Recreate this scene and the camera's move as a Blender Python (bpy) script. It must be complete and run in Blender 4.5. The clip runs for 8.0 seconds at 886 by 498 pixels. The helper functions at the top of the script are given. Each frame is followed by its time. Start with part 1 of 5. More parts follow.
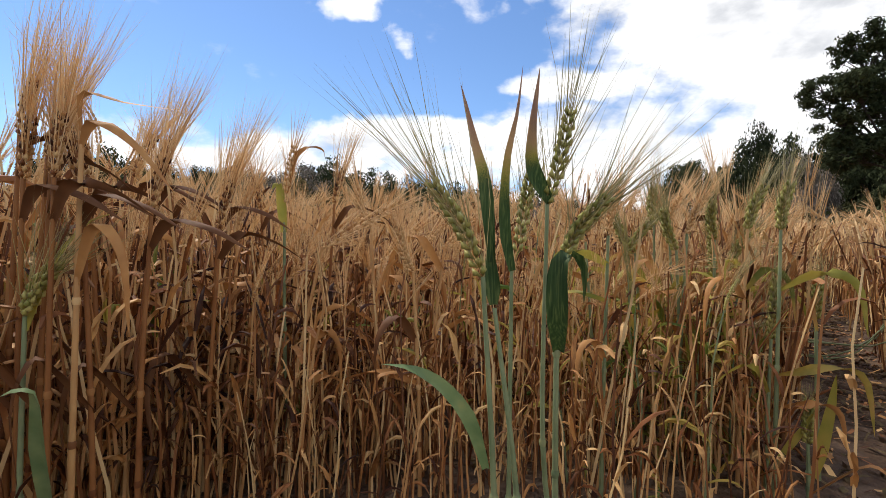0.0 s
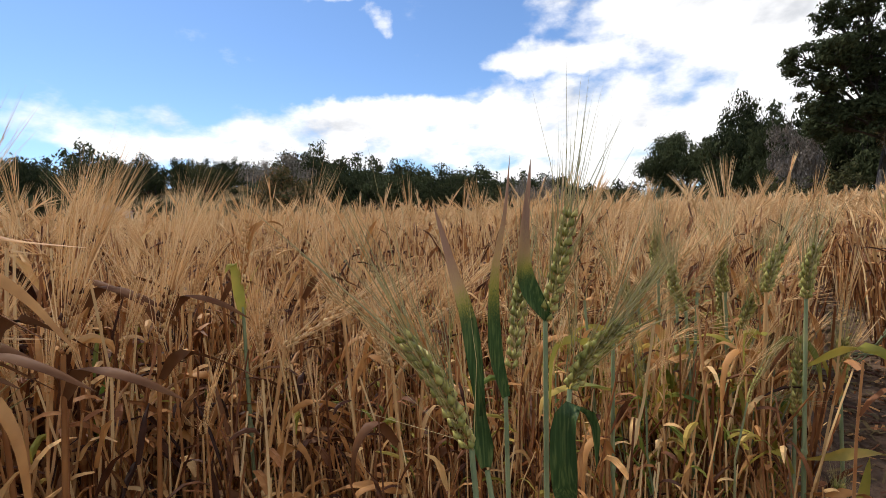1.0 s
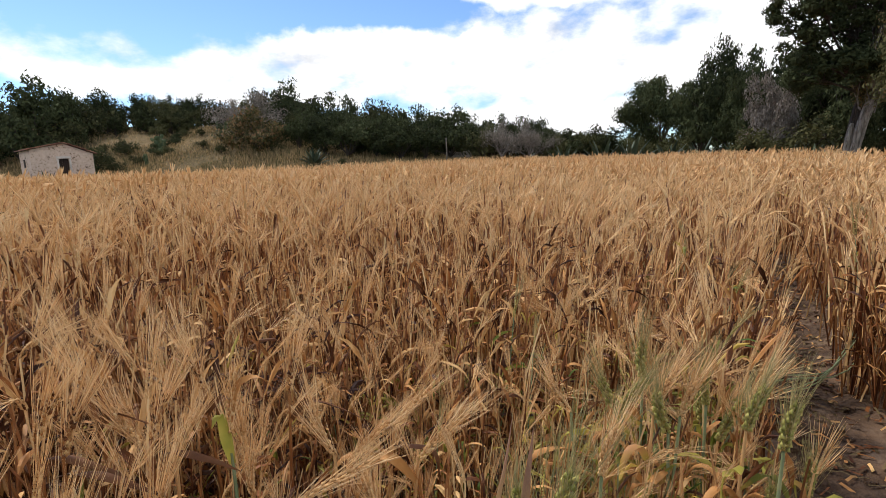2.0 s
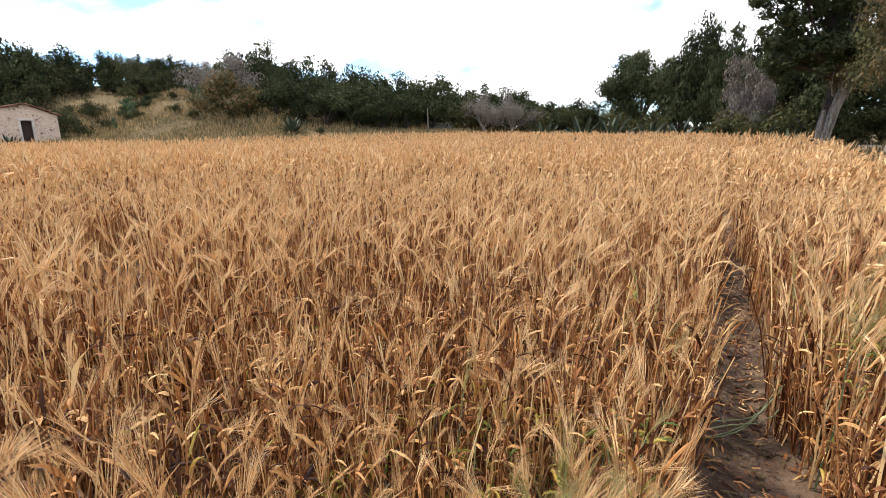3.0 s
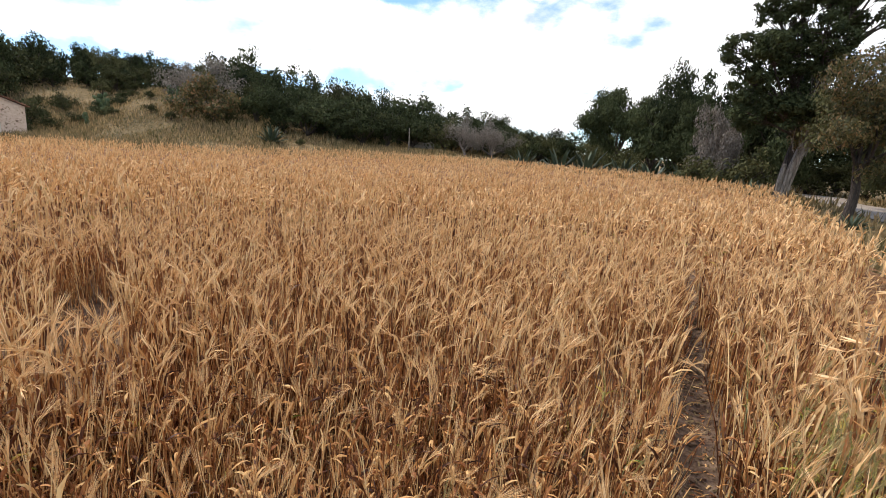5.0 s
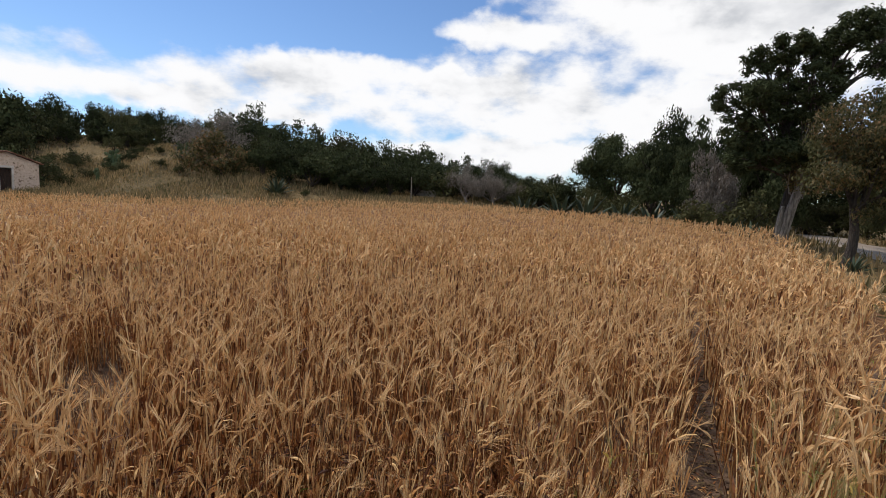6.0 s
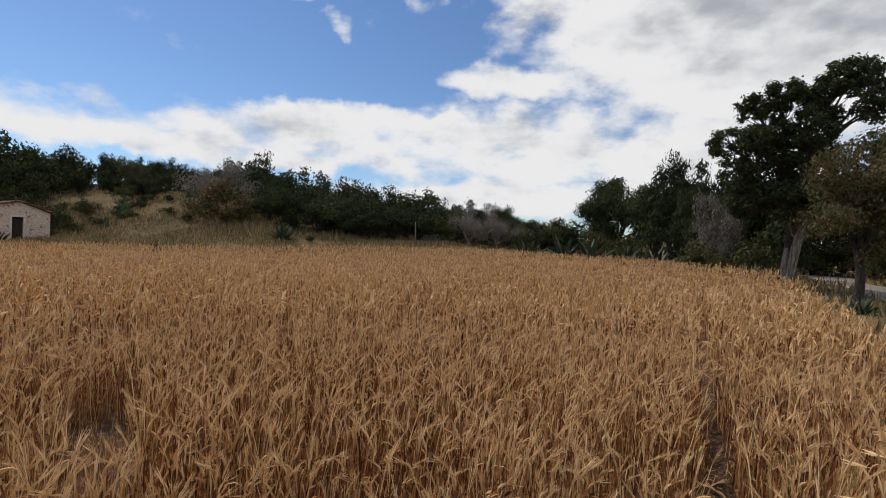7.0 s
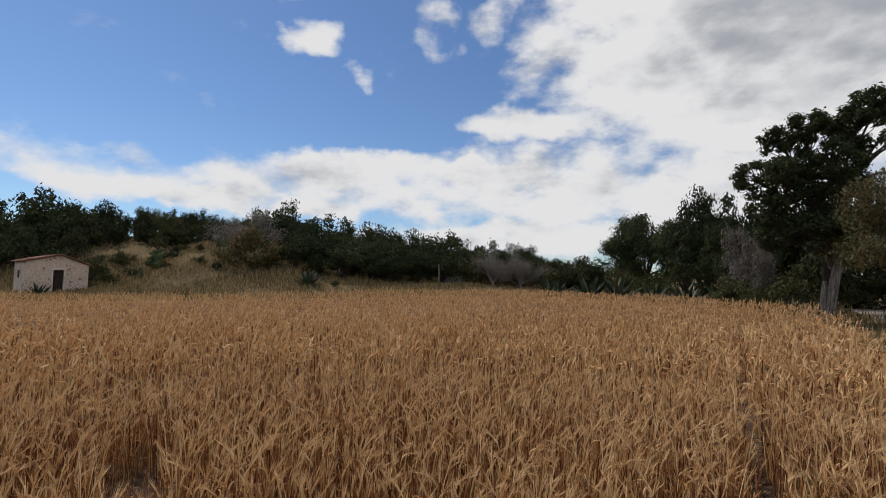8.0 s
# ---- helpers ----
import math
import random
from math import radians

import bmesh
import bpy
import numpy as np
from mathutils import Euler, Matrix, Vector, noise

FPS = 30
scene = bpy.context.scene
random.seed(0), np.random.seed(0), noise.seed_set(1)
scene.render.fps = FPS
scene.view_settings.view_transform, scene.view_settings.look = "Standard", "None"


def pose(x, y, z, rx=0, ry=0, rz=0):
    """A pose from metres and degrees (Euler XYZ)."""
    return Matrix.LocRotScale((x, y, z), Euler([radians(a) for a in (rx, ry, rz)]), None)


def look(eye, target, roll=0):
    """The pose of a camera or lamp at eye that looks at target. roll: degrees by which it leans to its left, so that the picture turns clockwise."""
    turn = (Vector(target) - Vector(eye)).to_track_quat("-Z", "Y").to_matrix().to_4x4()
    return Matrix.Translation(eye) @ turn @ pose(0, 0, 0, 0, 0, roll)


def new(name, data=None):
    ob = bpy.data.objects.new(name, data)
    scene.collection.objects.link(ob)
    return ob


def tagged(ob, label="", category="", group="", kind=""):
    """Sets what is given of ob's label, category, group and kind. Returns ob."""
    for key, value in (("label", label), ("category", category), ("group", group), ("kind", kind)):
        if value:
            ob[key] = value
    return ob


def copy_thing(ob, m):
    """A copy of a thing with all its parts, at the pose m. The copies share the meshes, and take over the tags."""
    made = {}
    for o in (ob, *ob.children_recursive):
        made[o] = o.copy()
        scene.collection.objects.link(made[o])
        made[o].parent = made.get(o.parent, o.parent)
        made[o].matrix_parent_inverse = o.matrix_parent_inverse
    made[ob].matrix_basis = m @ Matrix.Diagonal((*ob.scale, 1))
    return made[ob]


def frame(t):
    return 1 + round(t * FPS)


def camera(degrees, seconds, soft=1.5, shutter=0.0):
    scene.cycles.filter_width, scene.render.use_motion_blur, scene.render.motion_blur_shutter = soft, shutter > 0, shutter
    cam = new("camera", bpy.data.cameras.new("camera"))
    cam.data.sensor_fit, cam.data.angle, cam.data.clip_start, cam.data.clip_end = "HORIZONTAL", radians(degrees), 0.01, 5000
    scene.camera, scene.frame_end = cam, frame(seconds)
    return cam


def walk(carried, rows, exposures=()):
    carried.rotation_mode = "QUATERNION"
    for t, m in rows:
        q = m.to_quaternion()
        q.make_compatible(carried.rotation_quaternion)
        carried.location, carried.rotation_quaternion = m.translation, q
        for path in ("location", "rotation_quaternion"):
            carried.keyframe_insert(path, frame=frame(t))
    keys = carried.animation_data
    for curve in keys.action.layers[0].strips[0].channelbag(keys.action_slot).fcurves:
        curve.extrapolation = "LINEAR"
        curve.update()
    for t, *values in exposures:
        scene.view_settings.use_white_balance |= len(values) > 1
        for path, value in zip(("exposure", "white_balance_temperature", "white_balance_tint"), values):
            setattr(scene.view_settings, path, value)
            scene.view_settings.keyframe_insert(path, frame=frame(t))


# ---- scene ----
cam = camera(86.4, 8.0, soft=0.75)
PATH = [
    (0, (0.374, 0.46, 0.482), (0.353, 2.46, 0.458), 0.8),
    (0.5, (0.386, 0.526, 0.556), (0.378, 2.525, 0.525), -0.7),
    (1, (0.39, 0.582, 0.658), (0.412, 2.579, 0.553), -1.8),
    (1.5, (0.389, 0.626, 0.806), (0.452, 2.612, 0.582), -1.9),
    (2, (0.375, 0.646, 1.016), (0.488, 2.611, 0.664), -1.3),
    (2.2, (0.373, 0.646, 1.126), (0.502, 2.602, 0.73), -1.7),
    (3.3, (0.491, 0.637, 1.483), (0.713, 2.561, 0.984), 1.0),
    (3.5, (0.483, 0.636, 1.534), (0.722, 2.555, 1.026), 1.5),
    (4, (0.443, 0.634, 1.668), (0.716, 2.547, 1.154), 2.8),
    (4.5, (0.406, 0.646, 1.762), (0.706, 2.566, 1.29), 4.1),
    (4.7, (0.4, 0.644, 1.804), (0.704, 2.568, 1.351), 4.5),
    (5.8, (0.364, 0.587, 1.995), (0.656, 2.547, 1.721), 3.5),
    (6, (0.366, 0.563, 2.019), (0.649, 2.529, 1.787), 3.2),
    (6.5, (0.353, 0.538, 2.072), (0.62, 2.515, 1.93), 3.0),
    (7, (0.344, 0.513, 2.115), (0.603, 2.495, 2.063), 2.6),
    (7.5, (0.338, 0.491, 2.144), (0.571, 2.477, 2.182), 1.8),
    (8, (0.313, 0.479, 2.155), (0.469, 2.469, 2.275), 1.1),
]
EXPOSURES = [(0, 0.25), (1, 0.22), (1.6, 0.22), (2.2, 0.46), (3.3, 1.0), (4.0, 1.0), (4.7, 0.85), (5.8, 0.05), (6.5, -0.22), (7.2, -0.34), (8, -0.42)]
walk(cam, [(t, look(eye, target, roll)) for t, eye, target, roll in PATH], EXPOSURES)

# ---- light ----
SUN_AZ, SUN_EL = -48.0, 54.0


def world_sky():
    world = bpy.data.worlds.new("sky")
    scene.world = world
    world.use_nodes = True
    nt = world.node_tree
    nt.nodes.clear()
    link = nt.links.new

    def math_node(op, a, b=None, c=None):
        n = nt.nodes.new("ShaderNodeMath")
        n.operation = op
        for i, v in enumerate((a, b, c)):
            if v is None:
                continue
            if isinstance(v, (int, float)):
                n.inputs[i].default_value = v
            else:
                link(v, n.inputs[i])
        return n.outputs[0]

    sky = nt.nodes.new("ShaderNodeTexSky")
    sky.sky_type = "NISHITA"
    sky.sun_disc = False
    sky.sun_elevation, sky.sun_rotation = radians(SUN_EL), radians(SUN_AZ)
    sky.air_density, sky.dust_density, sky.ozone_density = 1.0, 0.15, 2.0
    tc = nt.nodes.new("ShaderNodeTexCoord")
    warp = nt.nodes.new("ShaderNodeTexNoise")
    warp.inputs["Scale"].default_value = 7.0
    warp.inputs["Detail"].default_value = 6.0
    link(tc.outputs["Generated"], warp.inputs["Vector"])
    sep = nt.nodes.new("ShaderNodeSeparateXYZ")
    link(tc.outputs["Generated"], sep.inputs[0])
    wsep = nt.nodes.new("ShaderNodeSeparateXYZ")
    link(warp.outputs["Color"], wsep.inputs[0])
    az = math_node("MULTIPLY", math_node("ARCTAN2", sep.outputs[0], sep.outputs[1]), 57.2958)
    el = math_node("MULTIPLY", math_node("ARCSINE", sep.outputs[2]), 57.2958)
    az = math_node("ADD", az, math_node("MULTIPLY", math_node("SUBTRACT", wsep.outputs[0], 0.5), 16.0))
    el = math_node("ADD", el, math_node("MULTIPLY", math_node("SUBTRACT", wsep.outputs[1], 0.5), 8.0))
    total = None
    for a, e, w, h, k in CLOUDS:
        dx = math_node("MULTIPLY", math_node("SUBTRACT", az, a), 1.0 / w)
        dy = math_node("MULTIPLY", math_node("SUBTRACT", el, e), 1.0 / h)
        r = math_node("ADD", math_node("MULTIPLY", dx, dx), math_node("MULTIPLY", dy, dy))
        b = math_node("MAXIMUM", math_node("MULTIPLY", math_node("SUBTRACT", 1.0, r), k), -0.8)
        total = b if total is None else math_node("MAXIMUM", total, b)
    stretch = nt.nodes.new("ShaderNodeMapping")
    stretch.inputs["Scale"].default_value = (1, 1, 1.9)
    link(tc.outputs["Generated"], stretch.inputs["Vector"])
    puff = nt.nodes.new("ShaderNodeTexNoise")
    puff.inputs["Scale"].default_value = 9.0
    puff.inputs["Detail"].default_value = 9.0
    puff.inputs["Roughness"].default_value = 0.58
    link(stretch.outputs[0], puff.inputs["Vector"])
    cover = math_node("ADD", total, math_node("MULTIPLY", math_node("SUBTRACT", puff.outputs["Fac"], 0.5), 2.6))
    mask = nt.nodes.new("ShaderNodeMapRange")
    mask.interpolation_type = "SMOOTHSTEP"
    mask.inputs["From Min"].default_value, mask.inputs["From Max"].default_value = -0.5, 0.6
    link(cover, mask.inputs["Value"])
    # relief of the clouds: the same billows a little nearer the sun, and a larger body noise
    lean = nt.nodes.new("ShaderNodeMapping")
    lean.inputs["Location"].default_value = (-0.022, 0.0, 0.05)
    link(stretch.outputs[0], lean.inputs["Vector"])
    puff_lit = nt.nodes.new("ShaderNodeTexNoise")
    puff_lit.inputs["Scale"].default_value = 9.0
    puff_lit.inputs["Detail"].default_value = 5.0
    puff_lit.inputs["Roughness"].default_value = 0.5
    link(lean.outputs[0], puff_lit.inputs["Vector"])
    body = nt.nodes.new("ShaderNodeTexNoise")
    body.inputs["Scale"].default_value = 3.4
    body.inputs["Detail"].default_value = 4.0
    link(stretch.outputs[0], body.inputs["Vector"])
    depth = nt.nodes.new("ShaderNodeMapRange")
    depth.interpolation_type = "SMOOTHSTEP"
    depth.inputs["From Min"].default_value, depth.inputs["From Max"].default_value = 0.9, 1.75
    link(cover, depth.inputs["Value"])
    relief = math_node("SUBTRACT", puff.outputs["Fac"], puff_lit.outputs["Fac"])
    tone = math_node("MULTIPLY_ADD", relief, 0.9, math_node("MULTIPLY_ADD", body.outputs["Fac"], 1.0, 0.26))
    tone = math_node("SUBTRACT", tone, math_node("MULTIPLY", depth.outputs[0], 0.42))
    shade = nt.nodes.new("ShaderNodeValToRGB")
    shade.color_ramp.interpolation = "EASE"
    shade.color_ramp.elements[0].position, shade.color_ramp.elements[0].color = 0.22, CLOUD_GREY
    shade.color_ramp.elements[1].position, shade.color_ramp.elements[1].color = 0.82, CLOUD_WHITE
    link(tone, shade.inputs["Fac"])
    tint = nt.nodes.new("ShaderNodeMix")
    tint.data_type, tint.blend_type = "RGBA", "MULTIPLY"
    tint.inputs["Factor"].default_value = 1.0
    link(sky.outputs[0], tint.inputs["A"])
    tint.inputs["B"].default_value = SKY_TINT
    mix = nt.nodes.new("ShaderNodeMix")
    mix.data_type = "RGBA"
    link(mask.outputs[0], mix.inputs["Factor"])
    link(tint.outputs["Result"], mix.inputs["A"])
    link(shade.outputs[0], mix.inputs["B"])
    bg = nt.nodes.new("ShaderNodeBackground")
    bg.inputs["Strength"].default_value = SKY_STRENGTH
    link(mix.outputs["Result"], bg.inputs["Color"])
    out = nt.nodes.new("ShaderNodeOutputWorld")
    link(bg.outputs[0], out.inputs["Surface"])


SKY_STRENGTH = 0.12
SKY_TINT = (0.80, 0.94, 1.12, 1)
CLOUD_GREY, CLOUD_WHITE = (4.0, 4.2, 4.6, 1), (8.5, 8.5, 8.6, 1)
# azimuth, elevation, half width, half height (degrees), firmness
CLOUDS = [
    (46, 27, 30, 17, 1.9), (27, 24, 13, 7, 1.0), (24, 33, 11, 6, 0.9), (16, 18.0, 8, 2.0, 0.7), (-6, 12.0, 13, 2.2, 0.95),
    (10, 11.6, 11, 2.4, 1.0), (-25, 9.0, 12, 1.7, 0.75), (-12, 8.2, 9, 1.6, 0.8), (19, 8.4, 9, 1.7, 0.8), (36, 9.0, 12, 6.0, 1.0),
    (18, 5.0, 20, 2.0, 0.8), (20, 10.5, 20, 4.5, 0.75), (-10, 10, 26, 2.6, 0.5), (-12.5, 26.2, 2.4, 1.5, 0.5), (-7.0, 22.9, 2.2, 1.1, 0.5), (3, 29, 0.9, 1.3, 0.1), (-19.6, 31, 4.0, 1.2, 0.45),
    (9.5, 30, 2.2, 1.6, 0.25), (25, 17.5, 7, 2.6, 0.7), (-62, 8, 12, 1.8, 0.7), (110, 30, 35, 20, 1.0), (-130, 35, 50, 20, 1.0), (170, 40, 40, 25, 1.0),
]
world_sky()
sun = new("sun", bpy.data.lights.new("sun", "SUN"))
sun.data.energy, sun.data.angle, sun.data.color = 2.8, radians(6), (1.0, 0.91, 0.79)
az, el = radians(SUN_AZ), radians(SUN_EL)
sun.matrix_world = look((30 * math.sin(az) * math.cos(el), 30 * math.cos(az) * math.cos(el), 30 * math.sin(el)), (0, 0, 0))


# ---- materials ----
def material(name, stops, rough=0.7, scale=8.0, island=0.0, bump=0.0, bump_scale=60.0, through_light=0.0, patch=0.0, patch_scale=0.6,
             spec=0.3, stretch=(1, 1, 1), objects=0.0):
    """A procedural surface: a colour ramp driven by grain, large patches and a random value of each piece."""
    m = bpy.data.materials.new(name)
    m.use_nodes = True
    nt = m.node_tree
    link = nt.links.new
    bsdf = nt.nodes["Principled BSDF"]
    bsdf.inputs["Roughness"].default_value = rough
    bsdf.inputs["Specular IOR Level"].default_value = spec
    geo = nt.nodes.new("ShaderNodeNewGeometry")
    mp = nt.nodes.new("ShaderNodeMapping")
    mp.inputs["Scale"].default_value = stretch
    link(geo.outputs["Position"], mp.inputs["Vector"])
    grain = nt.nodes.new("ShaderNodeTexNoise")
    grain.inputs["Scale"].default_value = scale
    grain.inputs["Detail"].default_value = 5.0
    link(mp.outputs[0], grain.inputs["Vector"])

    def plus(a, b, k):
        n = nt.nodes.new("ShaderNodeMath")
        n.operation = "MULTIPLY_ADD"
        link(b, n.inputs[0])
        n.inputs[1].default_value = k
        if isinstance(a, float):
            n.inputs[2].default_value = a
        else:
            link(a, n.inputs[2])
        return n.outputs[0]

    own = max(0.0, 1.0 - island - patch - objects)
    value = plus(0.0, grain.outputs["Fac"], own)
    if island:
        value = plus(value, geo.outputs["Random Per Island"], island)
    if objects:
        info = nt.nodes.new("ShaderNodeObjectInfo")
        value = plus(value, info.outputs["Random"], objects)
    if patch:
        big = nt.nodes.new("ShaderNodeTexNoise")
        big.inputs["Scale"].default_value = patch_scale
        big.inputs["Detail"].default_value = 3.0
        link(geo.outputs["Position"], big.inputs["Vector"])
        value = plus(value, big.outputs["Fac"], patch)
    ramp = nt.nodes.new("ShaderNodeValToRGB")
    els = ramp.color_ramp.elements
    while len(els) < len(stops):
        els.new(0.5)
    for e, (p, c) in zip(els, stops):
        e.position, e.color = p, (*c, 1)
    link(value, ramp.inputs["Fac"])
    link(ramp.outputs["Color"], bsdf.inputs["Base Color"])
    if bump:
        fine = nt.nodes.new("ShaderNodeTexNoise")
        fine.inputs["Scale"].default_value = bump_scale
        fine.inputs["Detail"].default_value = 6.0
        link(mp.outputs[0], fine.inputs["Vector"])
        b = nt.nodes.new("ShaderNodeBump")
        b.inputs["Strength"].default_value = bump
        b.inputs["Distance"].default_value = 1.0 / bump_scale
        link(fine.outputs["Fac"], b.inputs["Height"])
        link(b.outputs[0], bsdf.inputs["Normal"])
    if through_light:
        tr = nt.nodes.new("ShaderNodeBsdfTranslucent")
        link(ramp.outputs["Color"], tr.inputs["Color"])
        mx = nt.nodes.new("ShaderNodeMixShader")
        mx.inputs[0].default_value = through_light
        link(bsdf.outputs[0], mx.inputs[1])
        link(tr.outputs[0], mx.inputs[2])
        link(mx.outputs[0], nt.nodes["Material Output"].inputs["Surface"])
    return m


M_STEM = material("straw_stem", [(0.24, (0.085, 0.026, 0.009)), (0.41, (0.33, 0.135, 0.048)), (0.56, (0.59, 0.335, 0.135)), (0.74, (0.80, 0.58, 0.29))], 0.5, 14, island=0.55, patch=0.2, spec=0.4)
M_LEAF = material("dry_leaf", [(0.25, (0.06, 0.018, 0.006)), (0.42, (0.29, 0.11, 0.036)), (0.6, (0.56, 0.28, 0.092)), (0.8, (0.76, 0.50, 0.22))], 0.6, 30, island=0.6, patch=0.12, through_light=0.12)
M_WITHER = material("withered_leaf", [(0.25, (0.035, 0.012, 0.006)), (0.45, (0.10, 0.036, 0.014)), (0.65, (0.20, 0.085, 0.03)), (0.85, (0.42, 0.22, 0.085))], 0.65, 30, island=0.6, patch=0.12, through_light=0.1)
M_BROWNSTEM = material("brown_stem", [(0.25, (0.07, 0.020, 0.007)), (0.45, (0.20, 0.070, 0.022)), (0.62, (0.36, 0.16, 0.052)), (0.8, (0.56, 0.33, 0.13))], 0.55, 14, island=0.4, patch=0.25, spec=0.3)
M_EAR = material("ripe_ear", [(0.25, (0.41, 0.21, 0.075)), (0.5, (0.61, 0.37, 0.155)), (0.75, (0.75, 0.53, 0.26))], 0.6, 40, island=0.35, patch=0.2)
M_AWN = material("ripe_awn", [(0.25, (0.57, 0.315, 0.13)), (0.5, (0.76, 0.48, 0.225)), (0.75, (0.87, 0.64, 0.36))], 0.65, 10, island=0.5, patch=0.2, through_light=0.18, spec=0.15)
M_TURN = material("turning_leaf", [(0.25, (0.10, 0.17, 0.03)), (0.5, (0.36, 0.33, 0.06)), (0.75, (0.60, 0.42, 0.10))], 0.55, 18, island=0.5, through_light=0.3)
M_GSTEM = material("green_stem", [(0.3, (0.14, 0.19, 0.095)), (0.6, (0.26, 0.31, 0.16)), (0.8, (0.40, 0.37, 0.17))], 0.5, 25, island=0.3)
M_GLEAF = material("green_leaf", [(0.3, (0.018, 0.042, 0.012)), (0.5, (0.038, 0.078, 0.022)), (0.7, (0.12, 0.16, 0.05))], 0.5, 130, stretch=(3, 3, 0.12), island=0.1, through_light=0.25, bump=0.3, bump_scale=400)
M_GPALE = material("pale_green_leaf", [(0.3, (0.12, 0.20, 0.08)), (0.6, (0.22, 0.30, 0.13)), (0.8, (0.36, 0.36, 0.14))], 0.5, 25, through_light=0.25)
M_TIP = material("dying_leaf", [(0.35, (0.20, 0.22, 0.05)), (0.5, (0.50, 0.36, 0.08)), (0.65, (0.52, 0.27, 0.11))], 0.55, 12, through_light=0.3)
M_DEADTIP = material("dead_leaf_tip", [(0.35, (0.20, 0.16, 0.06)), (0.5, (0.32, 0.19, 0.12)), (0.65, (0.42, 0.26, 0.18))], 0.6, 30, through_light=0.25)
def blade_material():
    m = M_GLEAF.copy()
    m.name = "blade_dying_at_tip"
    nt = m.node_tree
    attr = nt.nodes.new("ShaderNodeAttribute")
    attr.attribute_name = "along"
    noise_n = nt.nodes.new("ShaderNodeTexNoise")
    noise_n.inputs["Scale"].default_value = 90.0
    add = nt.nodes.new("ShaderNodeMath")
    add.operation = "MULTIPLY_ADD"
    nt.links.new(noise_n.outputs["Fac"], add.inputs[0])
    add.inputs[1].default_value = 0.35
    nt.links.new(attr.outputs["Fac"], add.inputs[2])
    ramp = nt.nodes.new("ShaderNodeValToRGB")
    els = ramp.color_ramp.elements
    els.new(0.5)
    els.new(0.6)
    for e, (p, c) in zip(els, [(0.52, (0.036, 0.072, 0.022, 1)), (0.64, (0.30, 0.27, 0.05, 1)), (0.74, (0.46, 0.29, 0.13, 1)), (0.95, (0.30, 0.17, 0.11, 1))]):
        e.position, e.color = p, c
    nt.links.new(add.outputs[0], ramp.inputs["Fac"])
    grn = [l.from_socket for l in nt.links if l.to_socket.name == "Base Color"][0]
    mask = nt.nodes.new("ShaderNodeMapRange")
    mask.inputs["From Min"].default_value, mask.inputs["From Max"].default_value = 0.5, 0.62
    nt.links.new(add.outputs[0], mask.inputs["Value"])
    mix = nt.nodes.new("ShaderNodeMix")
    mix.data_type = "RGBA"
    nt.links.new(mask.outputs[0], mix.inputs["Factor"])
    nt.links.new(grn, mix.inputs["A"])
    nt.links.new(ramp.outputs["Color"], mix.inputs["B"])
    for n in nt.nodes:
        for sock in n.inputs:
            if sock.name in ("Base Color",) or (n.bl_idname == "ShaderNodeBsdfTranslucent" and sock.name == "Color"):
                nt.links.new(mix.outputs["Result"], sock)
    return m


M_BLADE = blade_material()
M_GEAR = material("green_ear", [(0.3, (0.22, 0.22, 0.05)), (0.55, (0.40, 0.36, 0.10)), (0.8, (0.55, 0.47, 0.17))], 0.45, 60, island=0.4)
M_GAWN = material("green_awn", [(0.3, (0.24, 0.22, 0.09)), (0.6, (0.40, 0.33, 0.14)), (0.8, (0.56, 0.44, 0.20))], 0.4, 20, island=0.4, through_light=0.25, spec=0.5)
M_SOIL = material("field_soil", [(0.3, (0.07, 0.043, 0.027)), (0.5, (0.145, 0.095, 0.063)), (0.7, (0.25, 0.175, 0.12))], 0.95, 9, patch=0.3, patch_scale=1.4, bump=0.9, bump_scale=25, spec=0.1)
M_DRYGRASS = material("dry_grass_ground", [(0.3, (0.075, 0.060, 0.028)), (0.5, (0.18, 0.130, 0.066)), (0.7, (0.29, 0.205, 0.105))], 0.95, 3, patch=0.5, patch_scale=0.25, bump=0.8, bump_scale=8, spec=0.1)
M_GRASS = material("dry_grass", [(0.25, (0.075, 0.078, 0.028)), (0.45, (0.23, 0.165, 0.075)), (0.75, (0.47, 0.33, 0.165))], 0.8, 1, island=0.5, patch=0.35, patch_scale=0.3, through_light=0.2)
# straw brown, darkened to hold the shade in the gaps between ears
M_SHADED_STRAW = material("shaded_straw_mass", [(0.3, (0.08, 0.032, 0.011)), (0.5, (0.20, 0.092, 0.032)), (0.7, (0.36, 0.20, 0.08))], 0.8, 9, patch=0.3, patch_scale=0.5, bump=1.0, bump_scale=14)
M_TRACK = material("dirt_track", [(0.3, (0.25, 0.20, 0.155)), (0.6, (0.37, 0.31, 0.25))], 0.95, 4, patch=0.3, bump=0.6, bump_scale=12)
M_BARK = material("bark", [(0.3, (0.03, 0.023, 0.018)), (0.6, (0.075, 0.058, 0.046)), (0.8, (0.14, 0.115, 0.095))], 0.9, 6, bump=1.0, bump_scale=12, stretch=(3, 3, 0.6))
M_PALEBARK = material("pale_bark", [(0.3, (0.11, 0.09, 0.072)), (0.5, (0.25, 0.21, 0.17)), (0.75, (0.42, 0.36, 0.30))], 0.9, 5, bump=1.0, bump_scale=9, stretch=(3, 3, 0.7))
M_TWIG = material("grey_twig", [(0.3, (0.14, 0.11, 0.095)), (0.7, (0.27, 0.23, 0.20))], 0.9, 4, island=0.4)
